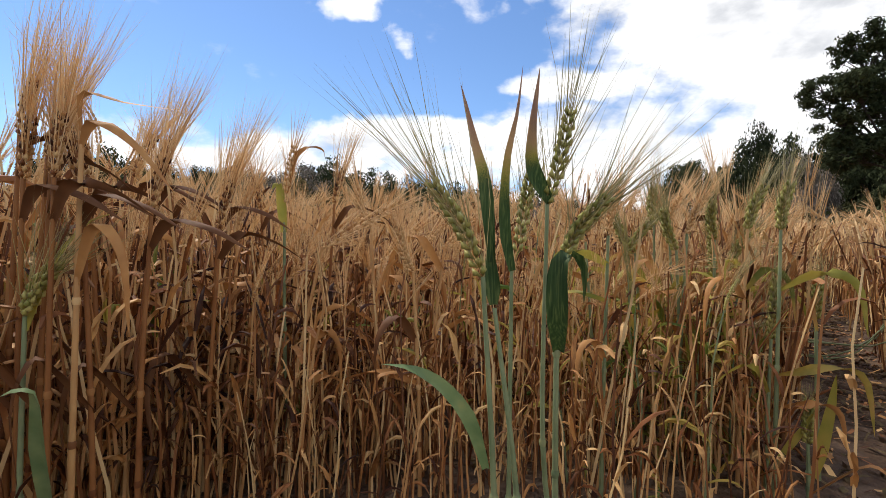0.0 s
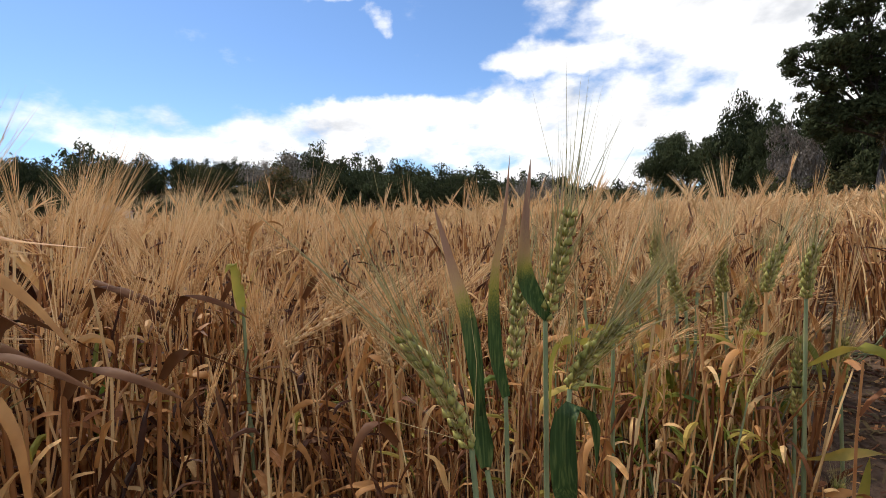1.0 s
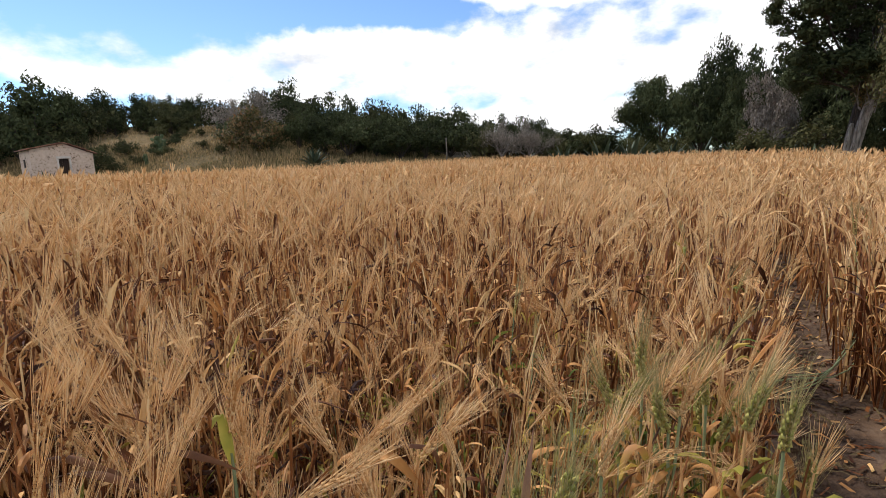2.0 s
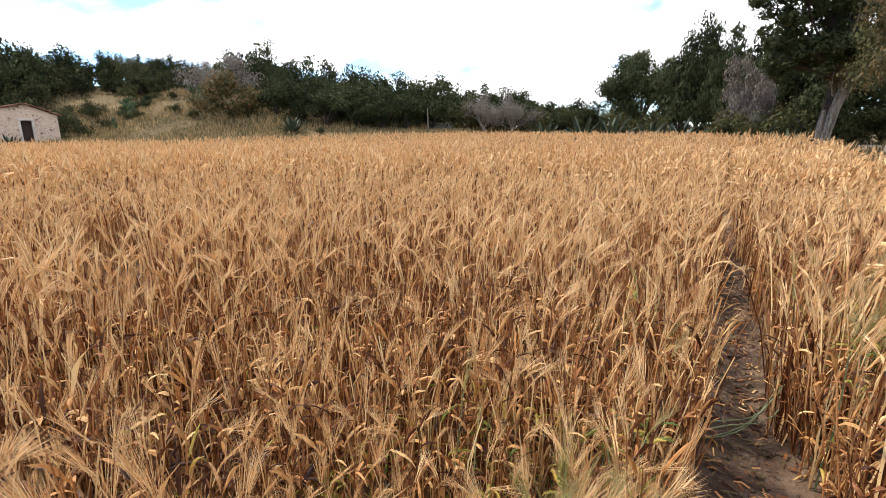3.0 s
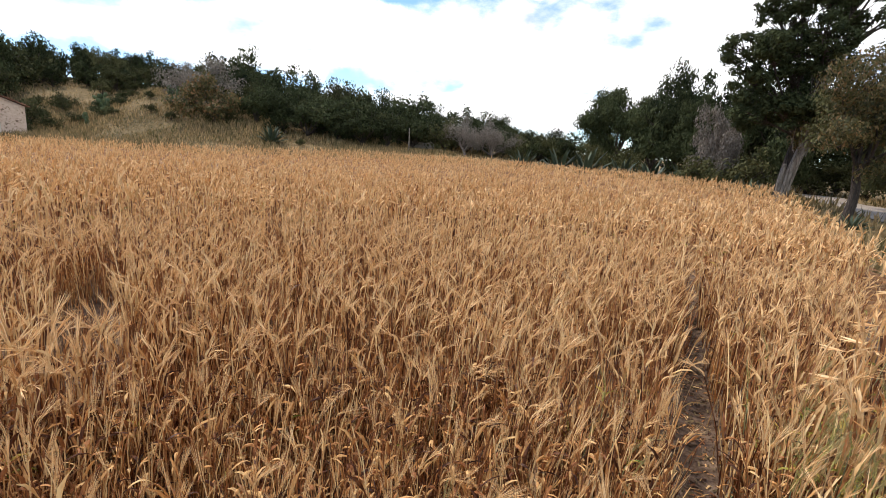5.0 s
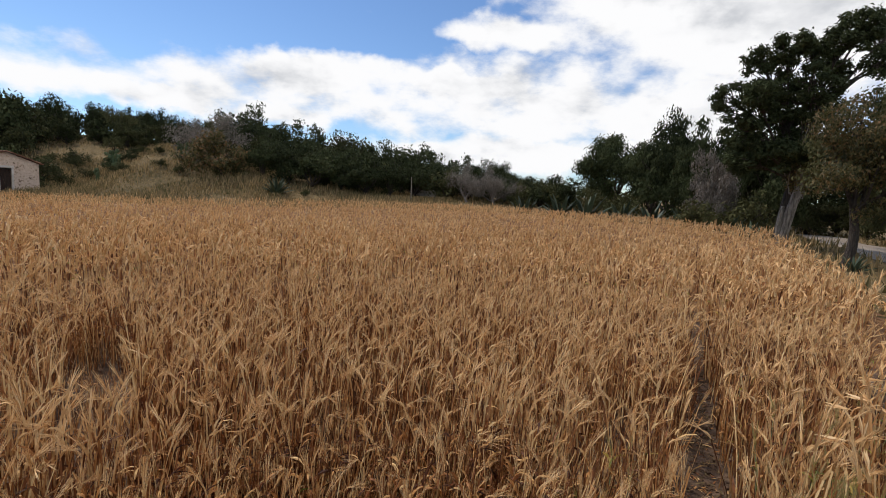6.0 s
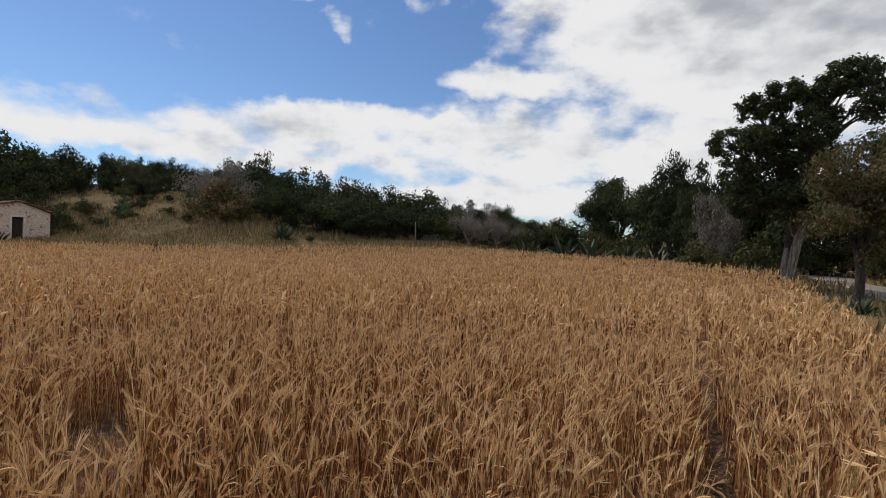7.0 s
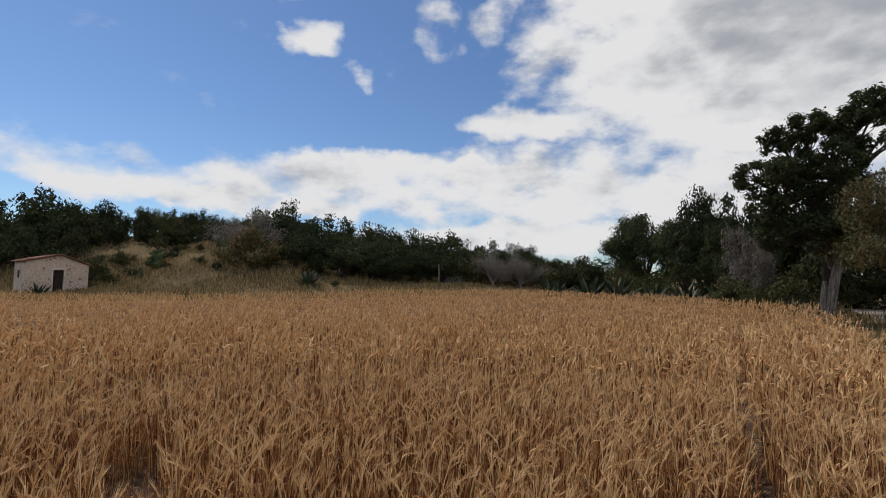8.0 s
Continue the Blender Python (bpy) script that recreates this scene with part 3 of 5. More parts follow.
def crop():
    rng = np.random.default_rng(5)
    kinds = {}
    for lod, count in ((0, 14), (1, 16), (2, 12)):
        kinds[lod] = []
        for i in range(count):
            mats = (0, 5 if i == 6 else 1, 2, 3)
            kinds[lod].append(joined(plant(rng, rng.uniform(0.66, 0.80), lod), mats))
    stalks = [joined(plant(rng, rng.uniform(0.52, 0.80), 0, False), (9, 8, 2, 3) if i % 5 == 1 else (0, 1, 2, 3)) for i in range(10)]
    tufts = [joined({**plant(rng, rng.uniform(0.66, 0.80), 2), "stem": Geo(), "leaf": Geo()}, (0, 1, 2, 3)) for i in range(8)]
    wedge = radians(51)
    near = Geo()
    stamp(near, rng, kinds[0], sow(rng, 0.5, 2.9, wedge, 60), 0.92)
    stamp(near, rng, stalks, sow(rng, 0.5, 3.0, wedge, 680), 0.90)
    greens = [joined(plant(rng, rng.uniform(0.5, 0.74), 0), (4, 5, 6, 7)) for i in range(6)]
    for cx, cy, rx, ry, n in ((2.7, 2.25, 0.3, 0.4, 120), (1.75, 2.55, 0.18, 0.4, 26), (1.0, 1.65, 0.22, 0.22, 34), (3.6, 3.6, 0.4, 0.6, 30)):
        p = np.stack([cx + rng.normal(0, rx, n), cy + rng.normal(0, ry, n)], -1)
        stamp(near, rng, greens, p[(furrow_gap(p[:, 0], p[:, 1]) > np.where(p[:, 0] < furrow_x(p[:, 1]), 0.34, 0.2)) & (np.hypot(p[:, 0] - 0.38, p[:, 1] - 0.45) > 0.9)], 0.86)
    turning = []
    for i in range(6):
        p = plant(rng, rng.uniform(0.6, 0.74), 0, i % 2 == 0)
        p["leaf"].add(*plant(rng, rng.uniform(0.55, 0.7), 0, False)["leaf"].arrays()[:2])
        turning.append(joined(p, (4 if i == 0 else 0, 5, 2, 3)))
    for cx, cy, rx, ry, n in ((0.98, 1.72, 0.24, 0.22, 100), (0.95, 1.5, 0.16, 0.12, 34), (0.5, 1.9, 0.35, 0.25, 44), (-0.15, 1.75, 0.35, 0.25, 26), (2.75, 2.3, 0.3, 0.4, 40)):
        p = np.stack([cx + rng.normal(0, rx, n), cy + rng.normal(0, ry, n)], -1)
        stamp(near, rng, turning, p[(furrow_gap(p[:, 0], p[:, 1]) > 0.3) & (np.hypot(p[:, 0] - 0.38, p[:, 1] - 0.45) > 0.95)], 0.86)
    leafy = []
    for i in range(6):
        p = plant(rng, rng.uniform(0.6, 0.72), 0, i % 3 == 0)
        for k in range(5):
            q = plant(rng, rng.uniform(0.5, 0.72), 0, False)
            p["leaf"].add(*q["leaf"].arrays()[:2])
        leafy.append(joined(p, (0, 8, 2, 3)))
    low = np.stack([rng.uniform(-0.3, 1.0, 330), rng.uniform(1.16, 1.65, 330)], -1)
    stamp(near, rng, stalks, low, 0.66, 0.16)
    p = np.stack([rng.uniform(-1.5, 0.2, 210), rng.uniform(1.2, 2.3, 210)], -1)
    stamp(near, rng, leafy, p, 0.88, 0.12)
    # broken straw in the trodden hollow
    v = rng.normal(0, 0.55, 420)
    p = np.stack([-1.85 - 0.5 * v + rng.normal(0, 0.2, 420), 4.6 + v], -1)
    stamp(near, rng, stalks, p, 0.38, 0.12)
    near_ob = new("barley_stand", near.mesh("barley_stand", CROP_MATS))
    tagged(near_ob, "dense stand of ripe bearded barley with dry curled leaves", "barley", kind="stuff")
    mid = Geo()
    stalks1 = [joined(plant(rng, rng.uniform(0.5, 0.74), 1, False), (9, 1, 2, 3) if i % 3 == 1 else (0, 1, 2, 3)) for i in range(8)]
    stamp(mid, rng, kinds[1], sow(rng, 2.8, 8.0, wedge, 118), 0.97, 0.11)
    stamp(mid, rng, stalks1, sow(rng, 2.7, 7.0, wedge, 430), 0.97, 0.1)
    stamp(mid, rng, kinds[1], sow(rng, 0.7, 3.0, wedge, 110, back=True), 0.95)
    stamp(mid, np.random.default_rng(6), stalks1, sow(np.random.default_rng(7), 0.7, 5.0, wedge, 190, back=True), 0.95)
    ob = new("barley_stand", mid.mesh("barley_stand", CROP_MATS))
    tagged(ob, "ripe golden barley crop standing thick in the field", "barley", kind="stuff")
    far = Geo()
    stamp(far, rng, kinds[2], sow(rng, 8.0, 17.0, wedge, 80), 1.02, 0.16)
    stamp(far, rng, tufts, sow(rng, 17.0, 27.0, wedge, 40), 1.02)
    stamp(far, rng, tufts, sow(rng, 27.0, 46.0, wedge, 23), 1.04)
    stamp(far, rng, kinds[2], sow(rng, 3.0, 8.0, wedge, 60, back=True), 1.0)
    stamp(far, rng, tufts, sow(rng, 8.0, 26.0, wedge, 20, back=True), 1.02)
    ob = new("barley_stand", far.mesh("barley_stand", CROP_MATS))
    tagged(ob, "distant ripe barley, pale gold ears and awns", "barley", kind="stuff")
    # one sheet for the tangle of stems and leaves below the ears, farther off, coloured dark as shade
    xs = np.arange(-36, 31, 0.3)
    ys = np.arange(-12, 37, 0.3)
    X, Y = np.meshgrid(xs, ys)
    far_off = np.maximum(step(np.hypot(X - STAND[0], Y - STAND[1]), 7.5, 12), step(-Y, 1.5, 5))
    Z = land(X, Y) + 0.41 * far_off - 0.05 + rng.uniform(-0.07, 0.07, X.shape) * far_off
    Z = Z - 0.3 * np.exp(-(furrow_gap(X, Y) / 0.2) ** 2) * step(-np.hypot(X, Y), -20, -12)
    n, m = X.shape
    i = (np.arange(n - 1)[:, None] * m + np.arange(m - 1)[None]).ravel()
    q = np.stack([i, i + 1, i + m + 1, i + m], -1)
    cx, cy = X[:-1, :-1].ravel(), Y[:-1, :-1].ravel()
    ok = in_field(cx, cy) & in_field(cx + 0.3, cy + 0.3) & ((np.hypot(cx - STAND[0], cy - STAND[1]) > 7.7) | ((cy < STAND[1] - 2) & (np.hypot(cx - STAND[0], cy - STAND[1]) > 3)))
    ob = new("barley_straw", Geo().add(np.stack([X, Y, Z], -1), q[ok]).mesh("barley_straw", M_SHADED_STRAW))
    tagged(ob, "sheet of matted straw below the barley ears, coloured dark for the shade in the gaps", "barley", kind="stuff")


crop()


# ---- trees ----
def branches(rng, g, start, direction, length, radius, depth, tips, spread=0.7, up=0.15, sides=5):
    d = unit(np.asarray(direction, float))
    n = 4 if depth > 0 else 2
    pts, p = [np.asarray(start, float)], np.asarray(start, float)
    for i in range(n):
        d = unit(d + rng.normal(0, 0.13, 3) + np.array([0, 0, up * 0.4]))
        p = p + d * length / n
        pts.append(p)
    tube(g, pts, np.linspace(radius, radius * 0.55, n + 1), sides if depth > 1 else 3)
    tips.append((p, depth))
    if depth > 0:
        for i in range(rng.integers(2, 4)):
            k = int(rng.integers(2, n + 1))
            nd = unit(d + rng.normal(0, spread, 3) + np.array([0, 0, up]))
            branches(rng, g, pts[k], nd, length * rng.uniform(0.55, 0.8), radius * 0.5, depth - 1, tips, spread, up, sides)


def foliage(rng, centres, radius, per, size, flat=0.7, rise=0.0):
    """Many small leaf sprays round the ends of the limbs."""
    c = np.repeat(np.asarray(centres, float), per, 0)
    n = len(c)
    r = radius * rng.uniform(0.25, 1.0, (n, 1)) ** 0.6 * rng.uniform(0.7, 1.25, (n, 1))
    p = c + unit(rng.normal(0, 1, (n, 3))) * r * [1, 1, flat]
    face = unit(unit(p - c) + rng.normal(0, 0.45, (n, 3)) + [0, 0, 0.25])
    a = unit(np.cross(face, rng.normal(0, 1, (n, 3))))
    a = unit(a * np.sign(a[:, 2:]) + [0, 0, rise]) if rise else a
    b = unit(np.cross(face, a))
    s = size * rng.uniform(0.5, 1.3, (n, 1))
    v = np.stack([p - a * s - b * s * 0.1, p + b * s * 0.75, p + a * s - b * s * 0.25], 1)
    return Geo().add(v, None, np.arange(3 * n).reshape(-1, 3))


def tree_meshes(seed, height, spread, bare, leaf, per, clump, mat, bark, depth=3, trunk_r=None, rise=0.7):
    """Trunk and crown of a tree standing at the origin."""
    rng = np.random.default_rng(seed)
    g, tips = Geo(), []
    trunk_r = trunk_r or height * 0.022
    top = np.array([rng.normal(0, 0.05) * height, rng.normal(0, 0.05) * height, height * bare])
    tube(g, smooth_line([(0, 0, -0.25), top * 0.5 + rng.normal(0, 0.02 * height, 3) * [1, 1, 0], top], 6), np.linspace(trunk_r * 1.5, trunk_r, 6), 8)
    for i in range(6):
        a = i * 1.05 + rng.uniform(-0.4, 0.4)
        lift = rng.uniform(0.3, 1.5)
        d = np.array([math.cos(a) * spread, math.sin(a) * spread, lift])
        branches(rng, g, top * rng.uniform(0.75, 1), d, height * rng.uniform(0.25, 0.36), trunk_r * 0.6, depth - 1, tips, 0.65)
    branches(rng, g, top, (0, 0, 1), height * 0.36, trunk_r * 0.7, depth - 1, tips, 0.6, 0.3)
    ends = np.array([p for p, _ in tips])
    k = height / max(1e-6, ends[:, 2].max() + clump * 0.6)
    crown = foliage(rng, ends, clump, per, leaf, 0.9, rise) if per else None
    scale = np.array([k, k, k])
    g.v = [a * scale for a in g.v]
    if crown:
        crown.v = [a * scale for a in crown.v]
    return g.mesh("trunk", bark, True), crown.mesh("crown", mat) if crown else None


def set_tree(name, meshes, at, label, category="tree", group="", size=(1, 1, 1), turn=0.0):
    ob = thing(name, (at[0], at[1], float(land(at[0], at[1])) - 0.05 if len(at) < 3 else at[2]), label, category, group, turn)
    ob.scale = size
    part("trunk", meshes[0], None, ob)
    if meshes[1]:
        part("crown", meshes[1], None, ob)
    return ob


def woods():
    oak = [tree_meshes(20 + i, 6.0, (0.85, 0.32, 0.65, 0.38, 0.55)[i], 0.06, 0.13, 62, 0.62, M_FOL_A, M_BARK) for i in range(5)]
    olive = [tree_meshes(40 + i, 6.0, 0.7, 0.05, 0.13, 60, 0.68, M_FOL_B, M_BARK) for i in range(2)]
    bare = [tree_meshes(60 + i, 5.0, 0.8, 0.1, 0.08, 26, 0.6, M_FOL_D, M_TWIG, 4) for i in range(2)]
    low_oak = [tree_meshes(20 + i, 6.0, (0.85, 0.32, 0.65, 0.38, 0.55)[i], 0.06, 0.18, 27, 0.66, M_FOL_A, M_BARK) for i in range(5)]
    low_olive = [tree_meshes(40 + i, 6.0, 0.7, 0.05, 0.18, 26, 0.70, M_FOL_B, M_BARK) for i in range(2)]
    rng = np.random.default_rng(11)
    # dense undergrowth along the foot of the wood
    for i in range(34):
        x = -16 + 38 * (i + rng.uniform(0, 0.8)) / 34
        y = 48.5 + rng.uniform(0, 5) + (2.5 if x < -5 else 0)
        k = rng.uniform(0.42, 0.66)
        set_tree("thicket_shrub", (low_oak[i % 5] if i % 3 else low_olive[i % 2]), (x, y), "dense dark shrub at the foot of the wood", "shrub", "wood-edge shrubs",
                 (k * 1.35, k * 1.35, k), float(rng.uniform(0, 360)))
    # place, height of the crown's top over sea level, width factor
    line = [(-48, 56, 9.9, 1), (-43, 53.5, 9.1, 1), (-39.4, 53.3, 10.3, 1.15), (-36.6, 55.2, 9.4, 1), (-39, 61.4, 9.5, 1), (-38.3, 65, 10.9, .9),
            (-35, 67, 9.6, .9), (-31, 66.7, 10.4, .8), (-28.6, 66.5, 10.2, .7), (-26.6, 66.4, 10.6, .75), (-23.4, 64.2, 9.5, .9), (-33, 64, 10.2, .9), (-29.6, 63, 9.9, .9), (-20, 62, 9.0, .9),
            (-13.6, 58.3, 10.8, .8), (-11.4, 57.5, 9.3, 1.1), (-7.6, 57, 8.2, 1.1), (-5.2, 59, 7.8, 1), (-2.4, 58.6, 8.2, 1.1), (.4, 58.4, 7.8, 1),
            (3.8, 58, 7.7, 1.1), (8.2, 59.8, 6.7, 1), (11.8, 59.6, 6.6, 1.1), (16, 61.3, 6.2, 1.1)]
    for i, (x, y, top, wide) in enumerate(line):
        h = (top - float(land(x, y))) * 1.06
        kind = oak[i % 5] if i % 6 else olive[i % 2]
        k = h / 6.0
        set_tree("oak_tree", kind, (x, y), "dark green evergreen tree on the hillside wood edge", "tree", "hillside trees",
                 (k * wide, k * wide, k), float(rng.uniform(0, 360)))
        # lower trees of the same wood before and behind it
        for dx, dy, low, high in ((-1.5, 3.0, 0.75, 0.92), (1.6, -2.5, 0.55, 0.75), (0.2, -4.5, 0.4, 0.55)):
          x2, y2 = x + dx + rng.uniform(-1.2, 1.2), y + dy + rng.uniform(-1.5, 1.5)
          k2 = k * rng.uniform(low, high)
          set_tree("oak_tree", low_oak[(i + 2) % 5] if i % 3 else low_olive[i % 2], (x2, y2), "lower dark green tree filling the hillside wood", "tree", "hillside trees",
                 (k2 * 1.3, k2 * 1.3, k2), float(rng.uniform(0, 360)))
    for x, y, top, wide, kind in [(20.5, 65, 4.9, 1.3, 1), (29.5, 74.3, 5.9, 1, 0), (27.4, 44, 6.2, 1.0, 0),
                                  (31.8, 43, 10.4, .8, 0), (24.8, 34.5, 6.5, 1.1, 0), (23.5, 31, 5.2, 1.1, 1), (27, 30, 9.0, 1, 0), (30, 33, 8, 1, 0), (23.6, 26.0, 5.0, .9, 0), (30, 21, 5.5, 1.2, 1), (28, 19, 5.5, 1.2, 0), (31.5, 25.5, 7, 1, 0), (32, 22, 6.5, 1.2, 1), (31, 15.5, 5.5, 1.2, 0), (36, 27, 8, 1.2, 0), (35, 12, 6, 1.3, 0), (33, 66, 5.4, 1.3, 1), (27, 70, 4.8, 1.4, 1), (36, 75, 6, 1.3, 0), (24, 78, 5, 1.4, 0), (40, 62, 7, 1.3, 0), (23.5, 58, 3.6, 1.6, 1), (27.5, 57, 3.8, 1.6, 1), (38, 19, 7, 1.2, 0), (33, 28, 3.8, 1.7, 1), (35, 32, 4.2, 1.7, 0), (34.5, 23.5, 3.8, 1.7, 1), (38, 28, 5, 1.6, 0), (36, 20, 4, 1.7, 1), (31, 31, 3.6, 1.5, 1), (41, 33, 9, 1.2, 0), (36, 40, 9, 1.2, 0)]:
        h = (top - float(land(x, y))) / 6.0
        set_tree("oak_tree", (oak if kind == 0 else olive)[int(x) % 2], (x, y), "dark leafy tree in the field-edge grove", "tree", "grove trees", (h * wide, h * wide, h), x * 40.0)
    for i, (x, y, top, wide) in enumerate([(25.9, 48.4, 9.7, 1.0), (23.4, 34.6, 9.4, 0.85), (20.9, 29.2, 6.0, 0.9)]):
        m = tree_meshes(130 + i, 6.0, 0.75, 0.24, 0.09, 150, 0.6, M_FOL_A, M_BARK, 4)
        h = (top - float(land(x, y))) / 6.0
        set_tree("oak_tree", m, (x, y), "separate dark tree with an uneven crown beside the field", "tree", "grove trees", (h * wide, h * wide, h))
    for i, (x, y, top, wide) in enumerate([(-10.2, 45.6, 5.9, 1.15), (-7.7, 45.2, 5.3, 1.3), (-5.4, 45.4, 5.3, 1.3), (-3.2, 45.5, 5.6, 1.2), (-0.9, 45.3, 5.1, 1.3), (1.4, 45.8, 4.9, 1.3), (-9.0, 47.6, 6.0, 1.2), (-4.4, 47.8, 5.8, 1.2)]):
        h = (top - float(land(x, y))) * 1.06 / 6.0
        set_tree("oak_tree", oak[(i * 2 + 1) % 5], (x, y), "dark green tree standing low on the slope", "tree", "hillside trees", (h * wide, h * wide, h), i * 71.0)
    for x, y, top, wide in [(-18, 52.5, 8.3, 1), (-14.8, 47.6, 8.4, 1.35), (9.2, 46.6, 5.4, 1.1), (11.6, 46.2, 5.2, 1.1)]:
        h = (top - float(land(x, y))) / 5.0
        set_tree("bare_tree", bare[int(abs(x)) % 2], (x, y), "grey leafless twiggy tree among the evergreens", "tree", "bare trees", (h * wide, h * wide, h), x * 31.0)
    m = tree_meshes(62, 5.0, 0.6, 0.12, 0.085, 95, 0.5, M_FOL_D, M_TWIG, 4)
    set_tree("bare_tree", m, (19.6, 25.2), "tan-grey twiggy tree with withered leaves", "tree", "bare trees", (0.62, 0.62, 0.98))
    for x, y, top, wide in [(-13.2, 44.4, 6.5, 1.3)]:
        m = tree_meshes(81, 5.0, 1.15, 0.08, 0.12, 95, 0.62, M_FOL_C, M_BARK)
        h = (top - float(land(x, y))) / 5.0
        set_tree("round_tree", m, (x, y), "small round tree with olive and brown leaves at the field edge", "tree", "", (h * wide, h * wide, h))
    for x, y, top in [(19.5, 54, 3.4), (22, 52, 3.0), (16, 54, 3.2), (14, 45, 2.6), (-23, 47, 2.2), (-20, 49, 3.2), (-25.5, 48, 2.6), (21, 38, 3.2), (19, 33, 2.6), (18.3, 24.2, 2.6), (17.9, 22.6, 2.0), (19.8, 23.2, 3.2), (-10, 50, 4.0), (-3, 49, 3.2), (-18.5, 45.5, 2.4), (-21, 44.5, 2.2), (-27.5, 47, 2.4), (-30, 48, 3.6), (-33, 47, 3.2), (-16.5, 44.2, 1.8), (-8, 45.5, 2.2), (-5, 46.5, 2.3), (-1.5, 45.8, 1.9), (1.2, 46.6, 2.2), (-22, 50.5, 3.6), (-29, 51.5, 4.6), (-24.5, 52.5, 4.2)]:
        h = max(0.8, top - float(land(x, y))) / 6.0
        set_tree("shrub", low_olive[int(abs(y)) % 2], (x, y), "low olive-green shrub in the dry grass", "shrub", "scrub", (h * 1.5, h * 1.5, h), x * 17.0)
    for i in range(34):
        x, y = float(rng.uniform(-33, 0)), float(rng.uniform(41.5, 54))
        if x < -22 and y < 44:
            continue
        k = float(rng.uniform(0.10, 0.30))
        set_tree("shrub", (low_olive[i % 2] if i % 3 else low_oak[i % 5]), (x, y), "small dark scrub bush on the dry slope", "shrub", "scrub", (k * 1.7, k * 1.7, k), float(rng.uniform(0, 360)))
    # the great tree at the field's corner
    g, limbs, ends = Geo(), Geo(), []
    rng = np.random.default_rng(91)
    shift = np.array([0.7, 0.8, 0.0])
    tube(g, smooth_line([(0.0, 0.0, -0.3), (-0.05, -0.05, 0.8), (-0.1, -0.2, 1.9), (-0.2, -0.5, 3.1)], 9), np.linspace(0.34, 0.20, 9), 12)
    # boughs of the crown: place of each over the foot of the trunk, and its reach
    boughs = [(-3.0, 0.5, 6.5, 0.9), (-2.5, 0.5, 5.2, 1.05), (-2.2, -0.2, 7.9, 1.0), (-2.9, -0.9, 6.2, 0.85), (-1.5, -0.7, 8.3, 0.95), (-0.4, 0.8, 7.1, 1.1),
              (-0.9, -0.1, 5.5, 1.0), (0.1, -0.4, 8.8, 1.05), (-0.6, -1.2, 7.0, 1.1), (1.5, 0.7, 5.9, 1.1), (0.8, -1.0, 9.1, 0.95), (1.8, 0.2, 8.1, 0.75),
              (1.7, -1.1, 9.5, 0.9), (3.7, -0.2, 9.6, 1.2), (2.7, -1.0, 8.1, 1.1), (4.4, -0.7, 8.6, 1.15), (4.3, 0.2, 6.6, 1.05), (0.0, 1.9, 4.5, 1.1),
              (1.4, 1.8, 4.6, 1.1), (3.5, 2.1, 4.9, 1.0), (-1.4, 1.2, 4.5, 0.9), (0.3, -0.5, 6.2, 1.0), (0.4, 0.6, 5.0, 1.0), (-0.4, -0.4, 4.3, 0.8), (1.0, 0.9, 7.0, 0.9), (-1.5, 0.2, 6.6, 0.9),
              (1.1, -1.2, 3.9, 0.8), (0.2, -1.2, 4.0, 0.9), (-1.0, -0.8, 4.1, 0.9), (-1.9, 0.4, 3.8, 0.8)]
    fork = np.array([1.3, 0.3, 6.0]) - shift
    root_low = np.array([0.55, 0.35, 2.9]) - shift
    tube(limbs, smooth_line([root_low, (root_low + fork) / 2 + [0.05, 0.1, 0], fork], 7), np.linspace(0.15, 0.09, 7), 7)
    for bx, by, bz, reach in boughs:
        c = np.array([bx, by, bz]) - shift
        root = root_low if bx < 1.6 else fork
        mid = root + (c - root) * [0.42, 0.42, 0.6] + rng.normal(0, 0.18, 3)
        tube(limbs, smooth_line([root, mid, c], 7), np.linspace(0.075, 0.03, 7), 6)
        for i in range(17):
            e = c + unit(rng.normal(0, 1, 3)) * reach * rng.uniform(0.35, 0.95) * np.array([1, 1, 0.85])
            m2 = mid + (c - mid) * rng.uniform(0.4, 1.0)
            tube(limbs, smooth_line([m2, (m2 + e) / 2 + rng.normal(0, 0.08, 3), e], 4), np.linspace(0.03, 0.01, 4), 3)
            ends.append(e)
    crown = foliage(rng, np.array(ends), 0.34, 105, 0.088, 0.75)
    ob = thing("great_tree", (19.3, 20.4, float(land(19.3, 20.4))), "large spreading dark-leaved tree at the field corner", "tree")
    part("trunk", g, M_BARK, ob, "", True)
    part("limb_system", limbs, M_BARK, ob, "dark spreading limbs", True)
    part("crown", crown, M_FOL_A, ob)
    # the old pollard before it: a pale trunk with a broken side and upright shoots
    g = Geo()
    line = smooth_line([(-0.05, 0.05, -0.3), (0.04, -0.04, 0.8), (0.16, -0.15, 1.9), (0.34, -0.32, 3.0)], 11)
    tube(g, line, [0.33, 0.26, 0.22, 0.20, 0.19, 0.20, 0.19, 0.18, 0.19, 0.17, 0.12], 14, 0, True)
    tube(g, smooth_line([(-0.08, 0.06, -0.2), (-0.13, 0.10, 0.9), (-0.09, 0.08, 1.85)], 7), [0.17, 0.15, 0.14, 0.13, 0.12, 0.11, 0.06], 10, 0, True)
    ob = thing("pollard_tree", (18.6, 19.6, float(land(18.6, 19.6))), "old pollarded tree with a pale leaning trunk and upright russet shoots", "tree")
    part("trunk", g, M_PALEBARK, ob, "pale grey trunk with a broken side", True)
    leafy = []
